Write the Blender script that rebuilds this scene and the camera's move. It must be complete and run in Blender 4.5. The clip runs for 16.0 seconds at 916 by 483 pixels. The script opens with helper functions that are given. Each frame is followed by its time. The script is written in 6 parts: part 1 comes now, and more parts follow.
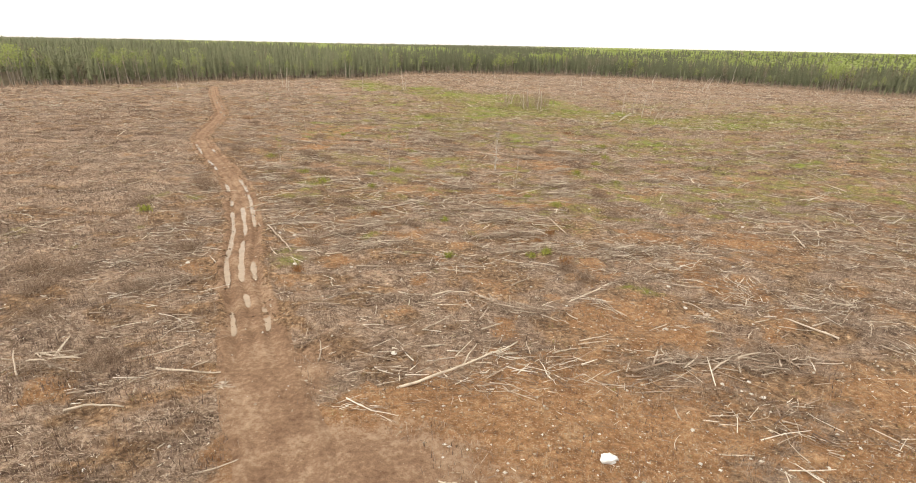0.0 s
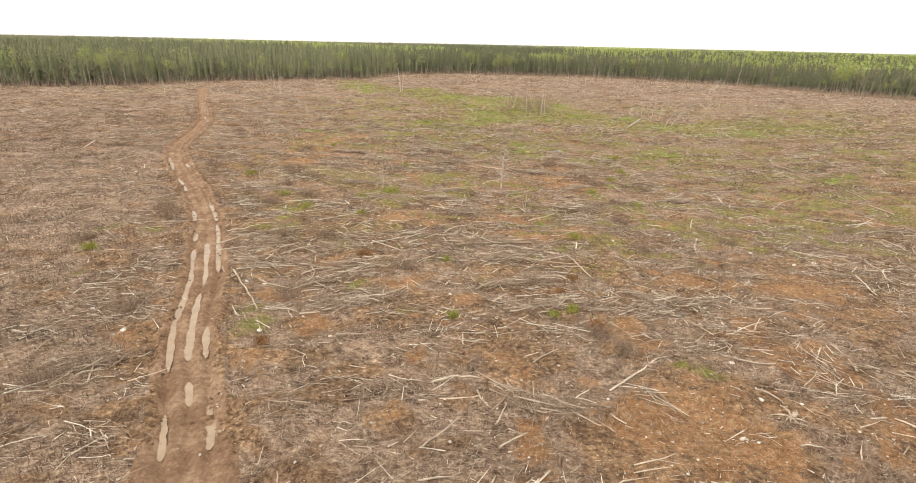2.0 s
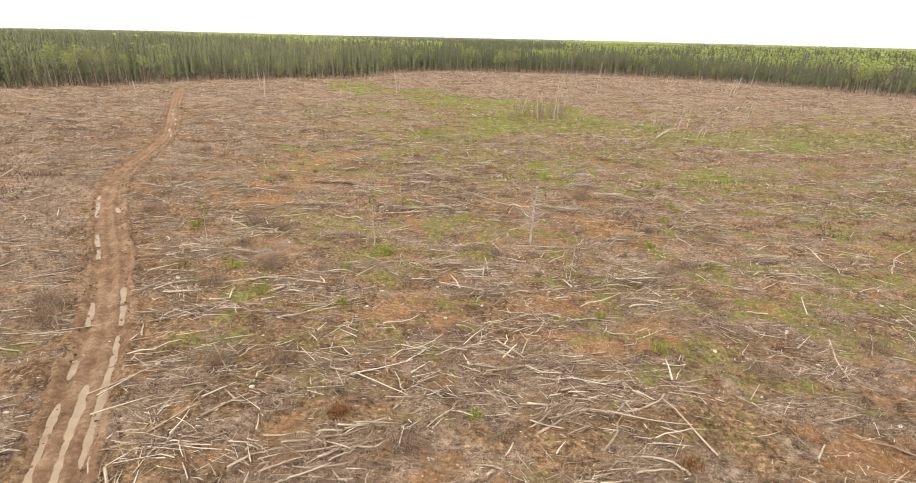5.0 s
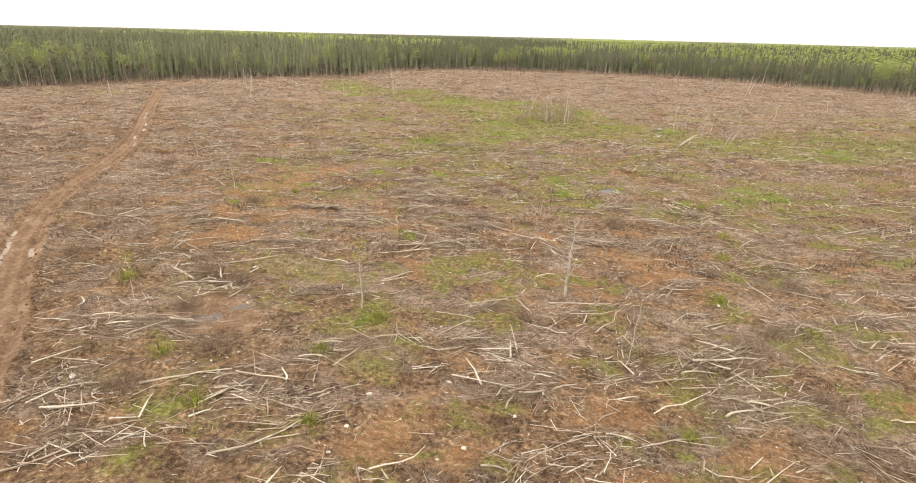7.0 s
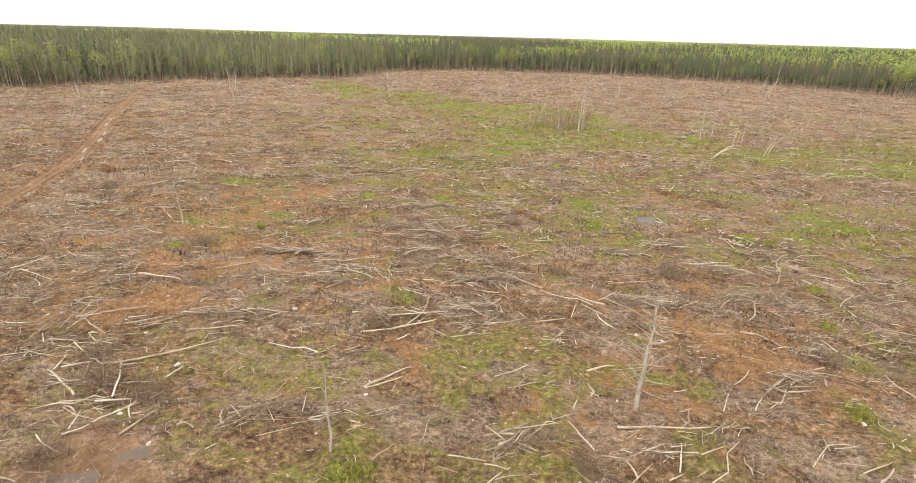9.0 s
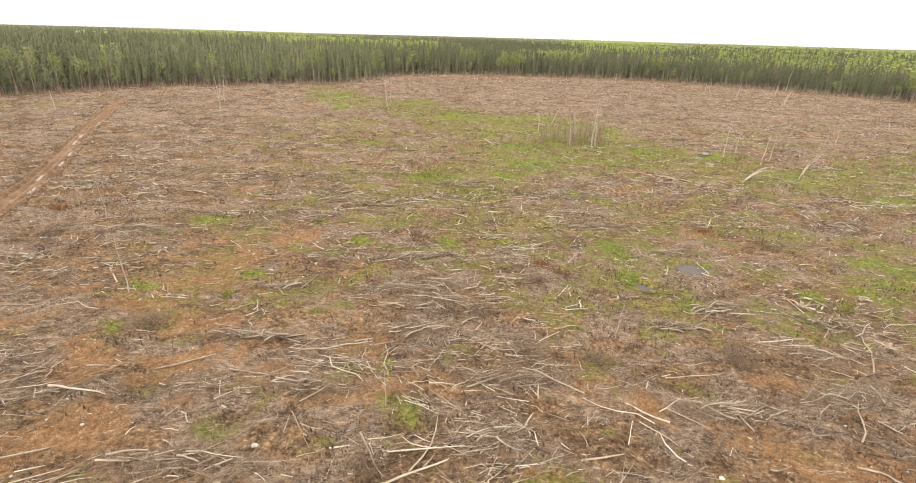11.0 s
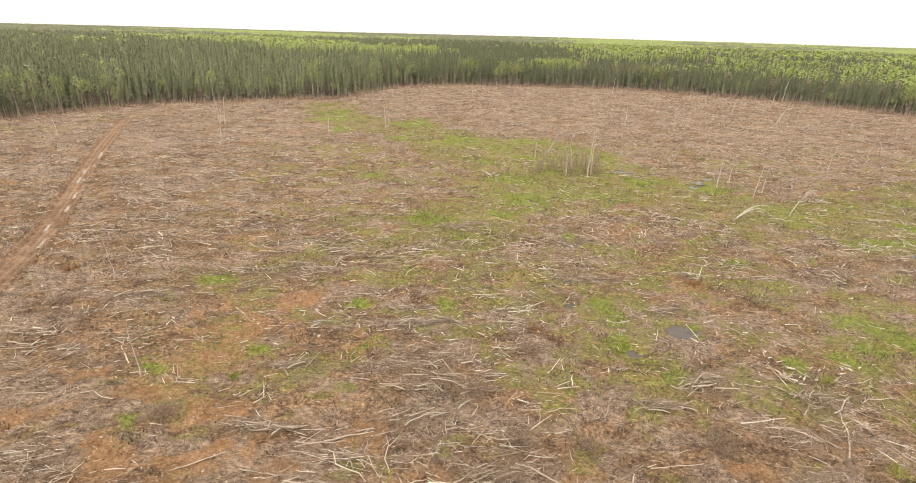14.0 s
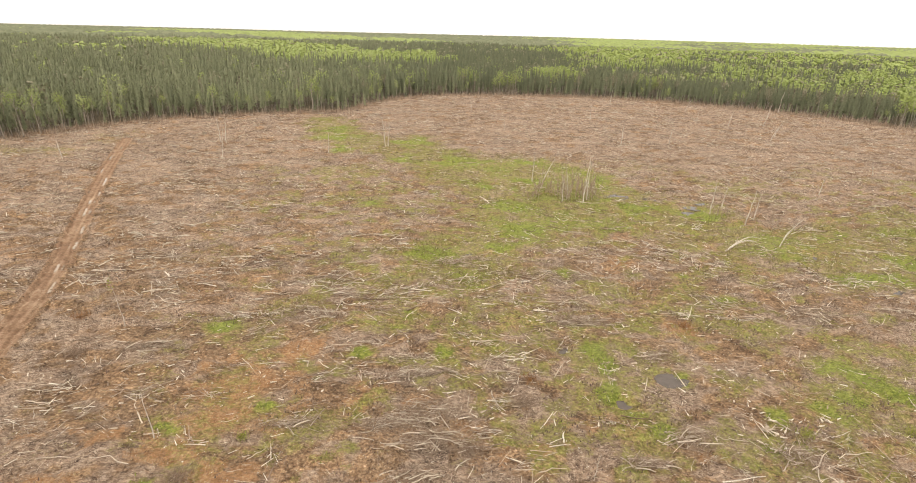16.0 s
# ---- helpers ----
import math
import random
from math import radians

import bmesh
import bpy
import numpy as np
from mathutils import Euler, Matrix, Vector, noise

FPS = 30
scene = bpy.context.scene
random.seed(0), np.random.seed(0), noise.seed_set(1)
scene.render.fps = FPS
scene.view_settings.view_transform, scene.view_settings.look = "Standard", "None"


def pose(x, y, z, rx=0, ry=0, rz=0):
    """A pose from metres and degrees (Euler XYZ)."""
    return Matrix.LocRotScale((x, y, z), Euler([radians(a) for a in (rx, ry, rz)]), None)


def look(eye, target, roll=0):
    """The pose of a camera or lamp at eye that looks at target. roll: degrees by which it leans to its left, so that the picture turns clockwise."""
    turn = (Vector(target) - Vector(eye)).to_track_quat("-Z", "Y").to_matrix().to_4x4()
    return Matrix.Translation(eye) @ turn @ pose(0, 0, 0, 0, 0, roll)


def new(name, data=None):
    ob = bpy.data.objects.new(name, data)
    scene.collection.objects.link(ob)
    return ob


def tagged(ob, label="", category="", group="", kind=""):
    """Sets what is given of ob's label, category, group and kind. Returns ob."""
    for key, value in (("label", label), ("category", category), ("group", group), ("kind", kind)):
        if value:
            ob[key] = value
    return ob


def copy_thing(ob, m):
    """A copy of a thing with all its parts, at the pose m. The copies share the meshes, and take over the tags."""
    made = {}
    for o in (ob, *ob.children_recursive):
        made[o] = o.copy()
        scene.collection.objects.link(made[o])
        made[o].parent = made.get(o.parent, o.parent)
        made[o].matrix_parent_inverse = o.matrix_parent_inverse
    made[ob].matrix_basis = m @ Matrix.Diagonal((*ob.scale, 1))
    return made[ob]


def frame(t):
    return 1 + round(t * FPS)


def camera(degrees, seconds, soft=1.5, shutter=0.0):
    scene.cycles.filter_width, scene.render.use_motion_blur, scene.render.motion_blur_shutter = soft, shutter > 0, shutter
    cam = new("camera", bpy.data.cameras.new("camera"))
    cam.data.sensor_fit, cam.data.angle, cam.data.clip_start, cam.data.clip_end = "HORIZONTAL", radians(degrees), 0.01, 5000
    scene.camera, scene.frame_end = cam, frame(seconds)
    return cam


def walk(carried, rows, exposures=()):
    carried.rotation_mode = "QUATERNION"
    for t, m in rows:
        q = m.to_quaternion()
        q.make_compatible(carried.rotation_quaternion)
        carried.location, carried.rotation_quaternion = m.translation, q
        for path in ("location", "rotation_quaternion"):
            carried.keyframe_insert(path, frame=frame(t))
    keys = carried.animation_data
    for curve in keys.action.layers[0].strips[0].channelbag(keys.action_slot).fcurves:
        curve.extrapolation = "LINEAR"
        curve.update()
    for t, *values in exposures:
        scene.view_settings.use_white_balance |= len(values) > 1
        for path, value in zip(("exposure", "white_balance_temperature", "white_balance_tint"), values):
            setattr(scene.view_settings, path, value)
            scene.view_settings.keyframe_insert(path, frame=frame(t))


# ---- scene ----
# the camera and its flight: low over the clearing, then up
cam = camera(79.7, 16.0, soft=1.0)
METRES, EYE, TILT, LEAN, TURN = 90.0, 18.0, -19.7, -1.02, 0.0
ROWS = [
    (0.0, 0.0, 0.0, 0.0, 0.0, 0.0, 0.0),
    (0.5, -0.0006, 0.0168, 0.0068, 0.0, -0.06, -0.04),
    (1.0, -0.0018, 0.0408, 0.0173, -0.03, -0.09, -0.08),
    (1.5, -0.0039, 0.0701, 0.0298, -0.17, -0.11, -0.06),
    (2.0, -0.0066, 0.1034, 0.0455, -0.24, -0.12, -0.07),
    (2.5, -0.0094, 0.1404, 0.0621, -0.3, -0.14, -0.03),
    (3.0, -0.013, 0.1779, 0.0785, -0.38, -0.21, -0.01),
    (3.5, -0.0169, 0.2126, 0.0947, -0.42, -0.35, 0.02),
    (4.0, -0.021, 0.248, 0.1098, -0.47, -0.5, -0.0),
    (4.5, -0.0256, 0.2847, 0.1249, -0.54, -0.61, 0.0),
    (5.3, -0.0322, 0.3435, 0.1475, -0.6435, -0.7745, -0.0032),
    (6.2, -0.0388, 0.4132, 0.1704, -0.7747, -0.8715, 0.0078),
    (7.0, -0.0438, 0.479, 0.1902, -0.9, -0.9, 0.01),
    (7.5, -0.0468, 0.5211, 0.2026, -0.98, -0.91, 0.01),
    (8.0, -0.0494, 0.564, 0.2154, -1.06, -0.91, 0.0),
    (8.5, -0.052, 0.6076, 0.2293, -1.1, -0.9, -0.03),
    (9.0, -0.0558, 0.6519, 0.2438, -1.18, -0.88, -0.03),
    (9.5, -0.0597, 0.6965, 0.2597, -1.26, -0.86, -0.06),
    (10.3, -0.0645, 0.7509, 0.285, -1.3388, -0.8381, -0.0577),
    (11.2, -0.067, 0.7772, 0.3138, -1.3565, -0.8503, -0.0195),
    (12.0, -0.067, 0.7766, 0.3367, -1.37, -0.91, 0.01),
    (12.5, -0.0665, 0.7709, 0.349, -1.39, -0.96, 0.02),
    (13.0, -0.0659, 0.7644, 0.3626, -1.41, -1.02, 0.03),
    (13.5, -0.0657, 0.7581, 0.3774, -1.44, -1.08, 0.05),
    (14.0, -0.0655, 0.752, 0.3925, -1.49, -1.13, 0.06),
    (14.5, -0.065, 0.7457, 0.4084, -1.51, -1.18, 0.07),
    (15.0, -0.0647, 0.7391, 0.4257, -1.55, -1.18, 0.07),
    (15.5, -0.0643, 0.732, 0.4442, -1.56, -1.2, 0.1),
    (16.0, -0.0636, 0.7248, 0.4628, -1.57, -1.22, 0.11),
]
walk(cam, [(t, pose(0, 0, EYE, TILT, LEAN, TURN) @ pose(METRES * x, METRES * y, METRES * z, 90 + pitch, roll, yaw)) for t, x, y, z, yaw, pitch, roll in ROWS])

# ---- light: a bright overcast sky with a weak, wide sun behind it ----
SUN_EL, SUN_AZ = 52.0, 215.0
world = bpy.data.worlds.new("overcast_sky")
scene.world = world
world.use_nodes = True
wn, wl = world.node_tree.nodes, world.node_tree.links
wn.clear()
sky = wn.new("ShaderNodeTexSky")
sky.sky_type, sky.sun_disc = "NISHITA", False
sky.sun_elevation, sky.sun_rotation = radians(SUN_EL), radians(SUN_AZ)
sky.air_density, sky.dust_density, sky.ozone_density = 1.0, 6.0, 1.0
grey = wn.new("ShaderNodeHueSaturation")
grey.inputs["Saturation"].default_value = 0.12
veil = wn.new("ShaderNodeMix")
veil.data_type = "RGBA"
veil.inputs[0].default_value = 0.75
veil.inputs[7].default_value = (11.9, 11.4, 10.6, 1.0)
back = wn.new("ShaderNodeBackground")
back.inputs["Strength"].default_value = 0.13
wout = wn.new("ShaderNodeOutputWorld")
wl.new(sky.outputs[0], grey.inputs["Color"])
wl.new(grey.outputs[0], veil.inputs[6])
wl.new(veil.outputs[2], back.inputs["Color"])
wl.new(back.outputs[0], wout.inputs["Surface"])

sun = new("sun", bpy.data.lights.new("sun", "SUN"))
sun.data.energy, sun.data.angle, sun.data.color = 1.5, radians(14), (1.0, 0.95, 0.88)
sx, sy = math.sin(radians(SUN_AZ)), math.cos(radians(SUN_AZ))
sun.matrix_world = look((sx * 60, sy * 60 + 75, 90), (0, 75, 0))
scene.view_settings.exposure = 0.0

# ---- materials ----
class Nodes:
    """A small hand for building one node material."""

    def __init__(self, name, rough=0.85, spec=0.25):
        self.mat = bpy.data.materials.new(name)
        self.mat.use_nodes = True
        self.tree = self.mat.node_tree
        self.bsdf = self.tree.nodes["Principled BSDF"]
        self.bsdf.inputs["Roughness"].default_value = rough
        self.bsdf.inputs["Specular IOR Level"].default_value = spec
        self.coord = None

    def add(self, kind, **inputs):
        n = self.tree.nodes.new(kind)
        for key, value in inputs.items():
            n.inputs[key].default_value = value
        return n

    def link(self, a, b):
        self.tree.links.new(a, b)

    def place(self):
        if self.coord is None:
            self.coord = self.add("ShaderNodeNewGeometry").outputs["Position"]
        return self.coord

    def local(self):
        return self.add("ShaderNodeTexCoord").outputs["Object"]

    def noise(self, scale, detail=4.0, rough=0.6, vec=None, stretch=None):
        n = self.add("ShaderNodeTexNoise", Scale=scale, Detail=detail, Roughness=rough)
        vec = vec or self.place()
        if stretch:
            m = self.add("ShaderNodeMapping")
            m.inputs["Scale"].default_value = stretch[:3]
            if len(stretch) > 3:
                m.inputs["Rotation"].default_value = (0, 0, stretch[3])
            self.link(vec, m.inputs["Vector"])
            vec = m.outputs[0]
        self.link(vec, n.inputs["Vector"])
        return n.outputs["Fac"]

    def threads(self, scale, turn, wide):
        """Thin crooked lines, longer one way than the other: 1 on a line, 0 off it."""
        m = self.add("ShaderNodeMapping")
        m.inputs["Scale"].default_value, m.inputs["Rotation"].default_value = (0.55, 1.5, 0.3), (0, 0, turn)
        warp = self.add("ShaderNodeTexNoise", Scale=1.7, Detail=3.0)
        self.link(self.place(), warp.inputs["Vector"])
        moved = self.add("ShaderNodeVectorMath")
        moved.operation = "ADD"
        self.link(self.place(), moved.inputs[0])
        self.link(warp.outputs["Color"], moved.inputs[1])
        self.link(moved.outputs[0], m.inputs["Vector"])
        cells = self.add("ShaderNodeTexVoronoi", Scale=scale)
        cells.feature = "DISTANCE_TO_EDGE"
        self.link(m.outputs[0], cells.inputs["Vector"])
        return self.grey(cells.outputs["Distance"], wide, wide * 0.3)

    def ramp(self, fac, *stops):
        r = self.add("ShaderNodeValToRGB")
        el = r.color_ramp.elements
        while len(el) < len(stops):
            el.new(0.5)
        for e, (p, c) in zip(el, stops):
            e.position, e.color = p, (*c, 1.0) if len(c) == 3 else c
        self.link(fac, r.inputs["Fac"])
        return r.outputs["Color"]

    def grey(self, fac, lo, hi):
        r = self.add("ShaderNodeMapRange")
        r.inputs["From Min"].default_value, r.inputs["From Max"].default_value = lo, hi
        r.interpolation_type = "SMOOTHSTEP"
        self.link(fac, r.inputs["Value"])
        return r.outputs[0]

    def mix(self, fac, a, b, blend="MIX"):
        m = self.add("ShaderNodeMix")
        m.data_type, m.blend_type = "RGBA", blend
        for i, v in ((0, fac), (6, a), (7, b)):
            if isinstance(v, (int, float)):
                m.inputs[i].default_value = v
            elif isinstance(v, tuple):
                m.inputs[i].default_value = (*v, 1.0)
            else:
                self.link(v, m.inputs[i])
        return m.outputs[2]

    def math(self, op, a, b):
        m = self.add("ShaderNodeMath")
        m.operation = op
        for i, v in enumerate((a, b)):
            if isinstance(v, (int, float)):
                m.inputs[i].default_value = v
            else:
                self.link(v, m.inputs[i])
        return m.outputs[0]

    def attr(self, name):
        a = self.add("ShaderNodeAttribute")
        a.attribute_name = name
        return a.outputs["Fac"]

    def island(self):
        return self.add("ShaderNodeNewGeometry").outputs["Random Per Island"]

    def single(self):
        return self.add("ShaderNodeObjectInfo").outputs["Random"]

    def bump(self, height, strength=0.5, dist=0.05):
        b = self.add("ShaderNodeBump", Strength=strength, Distance=dist)
        self.link(height, b.inputs["Height"])
        self.link(b.outputs[0], self.bsdf.inputs["Normal"])

    def done(self, colour):
        if isinstance(colour, tuple):
            self.bsdf.inputs["Base Color"].default_value = (*colour, 1.0)
        else:
            self.link(colour, self.bsdf.inputs["Base Color"])
        return self.mat


def ground_material():
    n = Nodes("cutover_ground", 0.95, 0.15)
    big, mid, fine, grit = n.noise(0.09, 5), n.noise(0.6, 6, 0.65), n.noise(3.4, 6, 0.75), n.noise(11.0, 3, 0.7)
    fibre = n.noise(2.6, 6, 0.8, stretch=(0.8, 1.2, 1.0, 0.2))
    wob = n.math("SUBTRACT", n.math("ADD", n.math("MULTIPLY", fine, 0.5), n.math("MULTIPLY", mid, 0.5)), 0.5)
    litter = n.ramp(fine, (0.32, (0.052, 0.032, 0.020)), (0.44, (0.182, 0.118, 0.073)), (0.55, (0.298, 0.205, 0.132)), (0.67, (0.56, 0.43, 0.29)))
    brush = n.ramp(fibre, (0.33, (0.080, 0.051, 0.034)), (0.46, (0.205, 0.146, 0.110)), (0.57, (0.322, 0.247, 0.190)), (0.68, (0.61, 0.50, 0.39)))
    base = n.mix(n.grey(n.math("ADD", n.attr("brush"), n.math("MULTIPLY", wob, 1.6)), 0.30, 0.70), litter, brush)
    rust = n.ramp(big, (0.35, (0.92, 0.91, 0.90)), (0.65, (1.08, 1.0, 0.92)))
    base = n.mix(1.0, base, rust, "MULTIPLY")
    # shaded hollows and lit tops of hummocks, painted into the colour by noise
    hummock_shade = n.ramp(n.noise(0.6, 6, 0.82, stretch=(0.9, 1.1, 1.0, 0.1)), (0.37, (0.47, 0.44, 0.42)), (0.48, (0.98, 0.96, 0.93)), (0.62, (1.36, 1.34, 1.29)))
    base = n.mix(0.9, base, hummock_shade, "MULTIPLY")
    # smaller painted shade of crevices, used on soil and moss as well
    crevice_shade = n.ramp(n.noise(1.25, 7, 0.88, stretch=(0.85, 1.1, 1.0, 0.05)), (0.37, (0.40, 0.375, 0.36)), (0.49, (0.98, 0.96, 0.94)), (0.62, (1.45, 1.42, 1.36)))
    base = n.mix(0.75, base, crevice_shade, "MULTIPLY")
    base = n.mix(1.0, base, n.ramp(n.noise(0.21, 4, 0.7, stretch=(0.6, 1.2, 1.0, 0.1)), (0.36, (0.76, 0.75, 0.75)), (0.64, (1.24, 1.23, 1.20))), "MULTIPLY")
    # threads of fine twigs, and straw and chips lying about
    for scale, turn, wide in ((1.5, 0.15, 0.028), (2.3, -0.5, 0.03)):
        base = n.mix(n.math("MULTIPLY", n.threads(scale, turn, wide), n.grey(n.math("ADD", n.attr("brush"), n.math("MULTIPLY", wob, 2.0)), 0.1, 1.2)), base, (0.56, 0.43, 0.32))
    base = n.mix(n.grey(n.noise(6.0, 4, 0.8, stretch=(0.7, 1.2, 1.0, -0.3)), 0.60, 0.68), base, (0.56, 0.45, 0.32))
    earth = n.ramp(n.math("ADD", n.math("MULTIPLY", fine, 0.6), n.math("MULTIPLY", mid, 0.4)),
                   (0.34, (0.19, 0.086, 0.038)), (0.5, (0.365, 0.188, 0.083)), (0.64, (0.52, 0.33, 0.18)))
    earth = n.mix(n.grey(grit, 0.56, 0.66), earth, (0.62, 0.49, 0.34))
    earth = n.mix(n.grey(n.noise(4.2, 6, 0.85), 0.47, 0.36), earth, (0.16, 0.095, 0.055))
    rag = n.math("MULTIPLY", n.math("SUBTRACT", n.noise(1.1, 8, 0.85), 0.5), n.math("MULTIPLY", n.grey(n.attr("soil"), 0.03, 0.35), 2.6))
    soil = n.grey(n.math("ADD", n.attr("soil"), rag), 0.30, 0.66)
    earth = n.mix(0.5, earth, crevice_shade, "MULTIPLY")
    base = n.mix(n.math("MULTIPLY", soil, 0.80), base, earth)
    moss = n.ramp(fine, (0.32, (0.100, 0.088, 0.026)), (0.5, (0.240, 0.212, 0.064)), (0.66, (0.42, 0.365, 0.135)))
    lush = n.ramp(fine, (0.32, (0.078, 0.102, 0.015)), (0.5, (0.200, 0.248, 0.036)), (0.68, (0.40, 0.41, 0.095)))
    veg = n.attr("green")
    patch = n.math("SUBTRACT", n.math("ADD", n.math("MULTIPLY", n.noise(0.75, 8, 0.85), 0.65), n.math("MULTIPLY", fibre, 0.35)), 0.5)
    moss = n.mix(n.grey(n.math("ADD", veg, n.math("MULTIPLY", patch, 1.8)), 0.58, 0.88), moss, lush)
    patch = n.math("MULTIPLY", patch, n.math("ADD", 0.35, n.grey(veg, 0.02, 0.3)))
    cover = n.grey(n.math("ADD", n.math("MULTIPLY", veg, 1.05), n.math("MULTIPLY", patch, 3.1)), 0.29, 0.74)
    moss = n.mix(0.75, moss, crevice_shade, "MULTIPLY")
    base = n.mix(n.math("MULTIPLY", cover, 0.84), base, moss)
    mud = n.ramp(n.math("ADD", n.math("MULTIPLY", fine, 0.5), n.math("MULTIPLY", mid, 0.5)), (0.36, (0.175, 0.098, 0.058)), (0.5, (0.32, 0.195, 0.117)), (0.62, (0.50, 0.345, 0.225)))
    mud = n.mix(n.grey(grit, 0.63, 0.75), mud, (0.54, 0.42, 0.30))
    base = n.mix(n.grey(n.math("ADD", n.attr("mud"), n.math("MULTIPLY", wob, 1.6)), 0.30, 0.66), base, mud)
    floor = n.ramp(mid, (0.35, (0.085, 0.066, 0.042)), (0.65, (0.17, 0.135, 0.085)))
    base = n.mix(n.attr("wood"), base, floor)
    hgt = n.math("ADD", n.math("MULTIPLY", fine, 0.6), n.math("MULTIPLY", grit, 0.3))
    n.bump(hgt, 1.0, 0.35)
    return n.done(base)


def stick_material(name, stops, bump=True):
    n = Nodes(name, 0.8, 0.2)
    c = n.ramp(n.island(), *stops)
    c = n.mix(0.55, c, n.ramp(n.noise(5.0, 3), (0.3, (0.55, 0.5, 0.47)), (0.7, (1.15, 1.15, 1.12))), "MULTIPLY")
    return n.done(c)


def log_material(name, dark, pale):
    n = Nodes(name, 0.8, 0.2)
    v = n.local()
    c = n.ramp(n.noise(2.2, 5, 0.7, v, (0.35, 3.0, 3.0)), (0.30, dark), (0.52, pale), (0.75, tuple(min(1.0, k * 1.25) for k in pale)))
    c = n.mix(0.7, c, n.ramp(n.single(), (0.0, (0.72, 0.68, 0.64)), (1.0, (1.12, 1.1, 1.08))), "MULTIPLY")
    n.bump(n.noise(9.0, 4, 0.7, v, (0.2, 2.0, 2.0)), 0.6, 0.03)
    return n.done(c)


def leaf_material(name, dark, mid, pale, trans=0.0, stand=False):
    n = Nodes(name, 0.75, 0.15)
    t = n.attr("tint") if stand else n.single()
    tree = n.ramp(t, (0.0, dark), (0.5, mid), (1.0, pale))
    c = n.mix(1.0, tree, n.ramp(n.island(), (0.0, (0.90, 0.90, 0.90)), (1.0, (1.09, 1.09, 1.08))), "MULTIPLY")
    if trans > 0:
        thin = n.add("ShaderNodeBsdfTranslucent")
        n.link(c, thin.inputs["Color"])
        both = n.add("ShaderNodeMixShader")
        both.inputs[0].default_value = trans
        n.link(n.bsdf.outputs[0], both.inputs[1])
        n.link(thin.outputs[0], both.inputs[2])
        n.link(both.outputs[0], n.tree.nodes["Material Output"].inputs["Surface"])
    return n.done(c)


def bark_material(name, dark, pale, scale=3.0):
    n = Nodes(name, 0.85, 0.15)
    v = n.place()
    c = n.ramp(n.noise(scale, 4, 0.7, v, (1, 1, 0.4)), (0.35, dark), (0.6, pale))
    return n.done(c)


def water_material(name, colour, rough=0.04):
    n = Nodes(name, rough, 0.5)
    n.bsdf.inputs["IOR"].default_value = 1.33
    c = n.ramp(n.noise(1.3, 4), (0.35, tuple(k * 0.8 for k in colour)), (0.65, colour))
    n.bump(n.noise(6.0, 2), 0.04, 0.02)
    return n.done(c)


GROUND = ground_material()
SLASH = stick_material("bleached_slash", ((0.0, (0.19, 0.125, 0.088)), (0.25, (0.39, 0.285, 0.210)), (0.5, (0.62, 0.50, 0.38)), (0.75, (0.82, 0.72, 0.58)), (1.0, (0.94, 0.87, 0.75))))
TWIG = stick_material("dry_twigs", ((0.0, (0.12, 0.074, 0.046)), (0.4, (0.265, 0.182, 0.126)), (0.75, (0.42, 0.315, 0.228)), (1.0, (0.60, 0.48, 0.36))))
CHIP = stick_material("pale_stones", ((0.0, (0.40, 0.30, 0.20)), (0.5, (0.60, 0.52, 0.41)), (1.0, (0.84, 0.80, 0.73))))
SEDGE = stick_material("olive_sedge", ((0.0, (0.13, 0.115, 0.035)), (0.5, (0.25, 0.215, 0.085)), (0.8, (0.37, 0.30, 0.155)), (1.0, (0.47, 0.385, 0.24))))
GRASS = stick_material("spring_grass", ((0.0, (0.12, 0.130, 0.026)), (0.5, (0.25, 0.262, 0.058)), (0.75, (0.37, 0.345, 0.12)), (1.0, (0.50, 0.43, 0.23))))
STRAW = stick_material("dead_grass", ((0.0, (0.24, 0.18, 0.11)), (0.5, (0.42, 0.33, 0.20)), (1.0, (0.58, 0.49, 0.32))))
CLOD = stick_material("earth_clods", ((0.0, (0.11, 0.065, 0.038)), (0.6, (0.27, 0.17, 0.10)), (1.0, (0.46, 0.34, 0.23))))
RUST = stick_material("rusty_needles", ((0.0, (0.17, 0.075, 0.03)), (0.6, (0.33, 0.16, 0.06)), (1.0, (0.46, 0.26, 0.11))))
BROWN_TWIG = stick_material("dark_brush_twigs", ((0.0, (0.09, 0.060, 0.045)), (0.5, (0.175, 0.118, 0.088)), (1.0, (0.28, 0.20, 0.155))))
SHOOT = stick_material("fresh_shoots", ((0.0, (0.17, 0.185, 0.035)), (0.5, (0.32, 0.34, 0.06)), (1.0, (0.50, 0.48, 0.13))))
LOG = log_material("weathered_log", (0.22, 0.16, 0.12), (0.55, 0.455, 0.355))
LOG_PALE = log_material("barkless_log", (0.31, 0.24, 0.175), (0.63, 0.54, 0.425))
# both needle greens are paled and greyed to carry the forest's haze
NEEDLE = leaf_material("hazy_spruce_needles", (0.155, 0.162, 0.096), (0.235, 0.242, 0.138), (0.315, 0.315, 0.185), 0.25)
LEAF = leaf_material("spring_leaves", (0.265, 0.300, 0.115), (0.345, 0.395, 0.125), (0.42, 0.465, 0.175), 0.2)
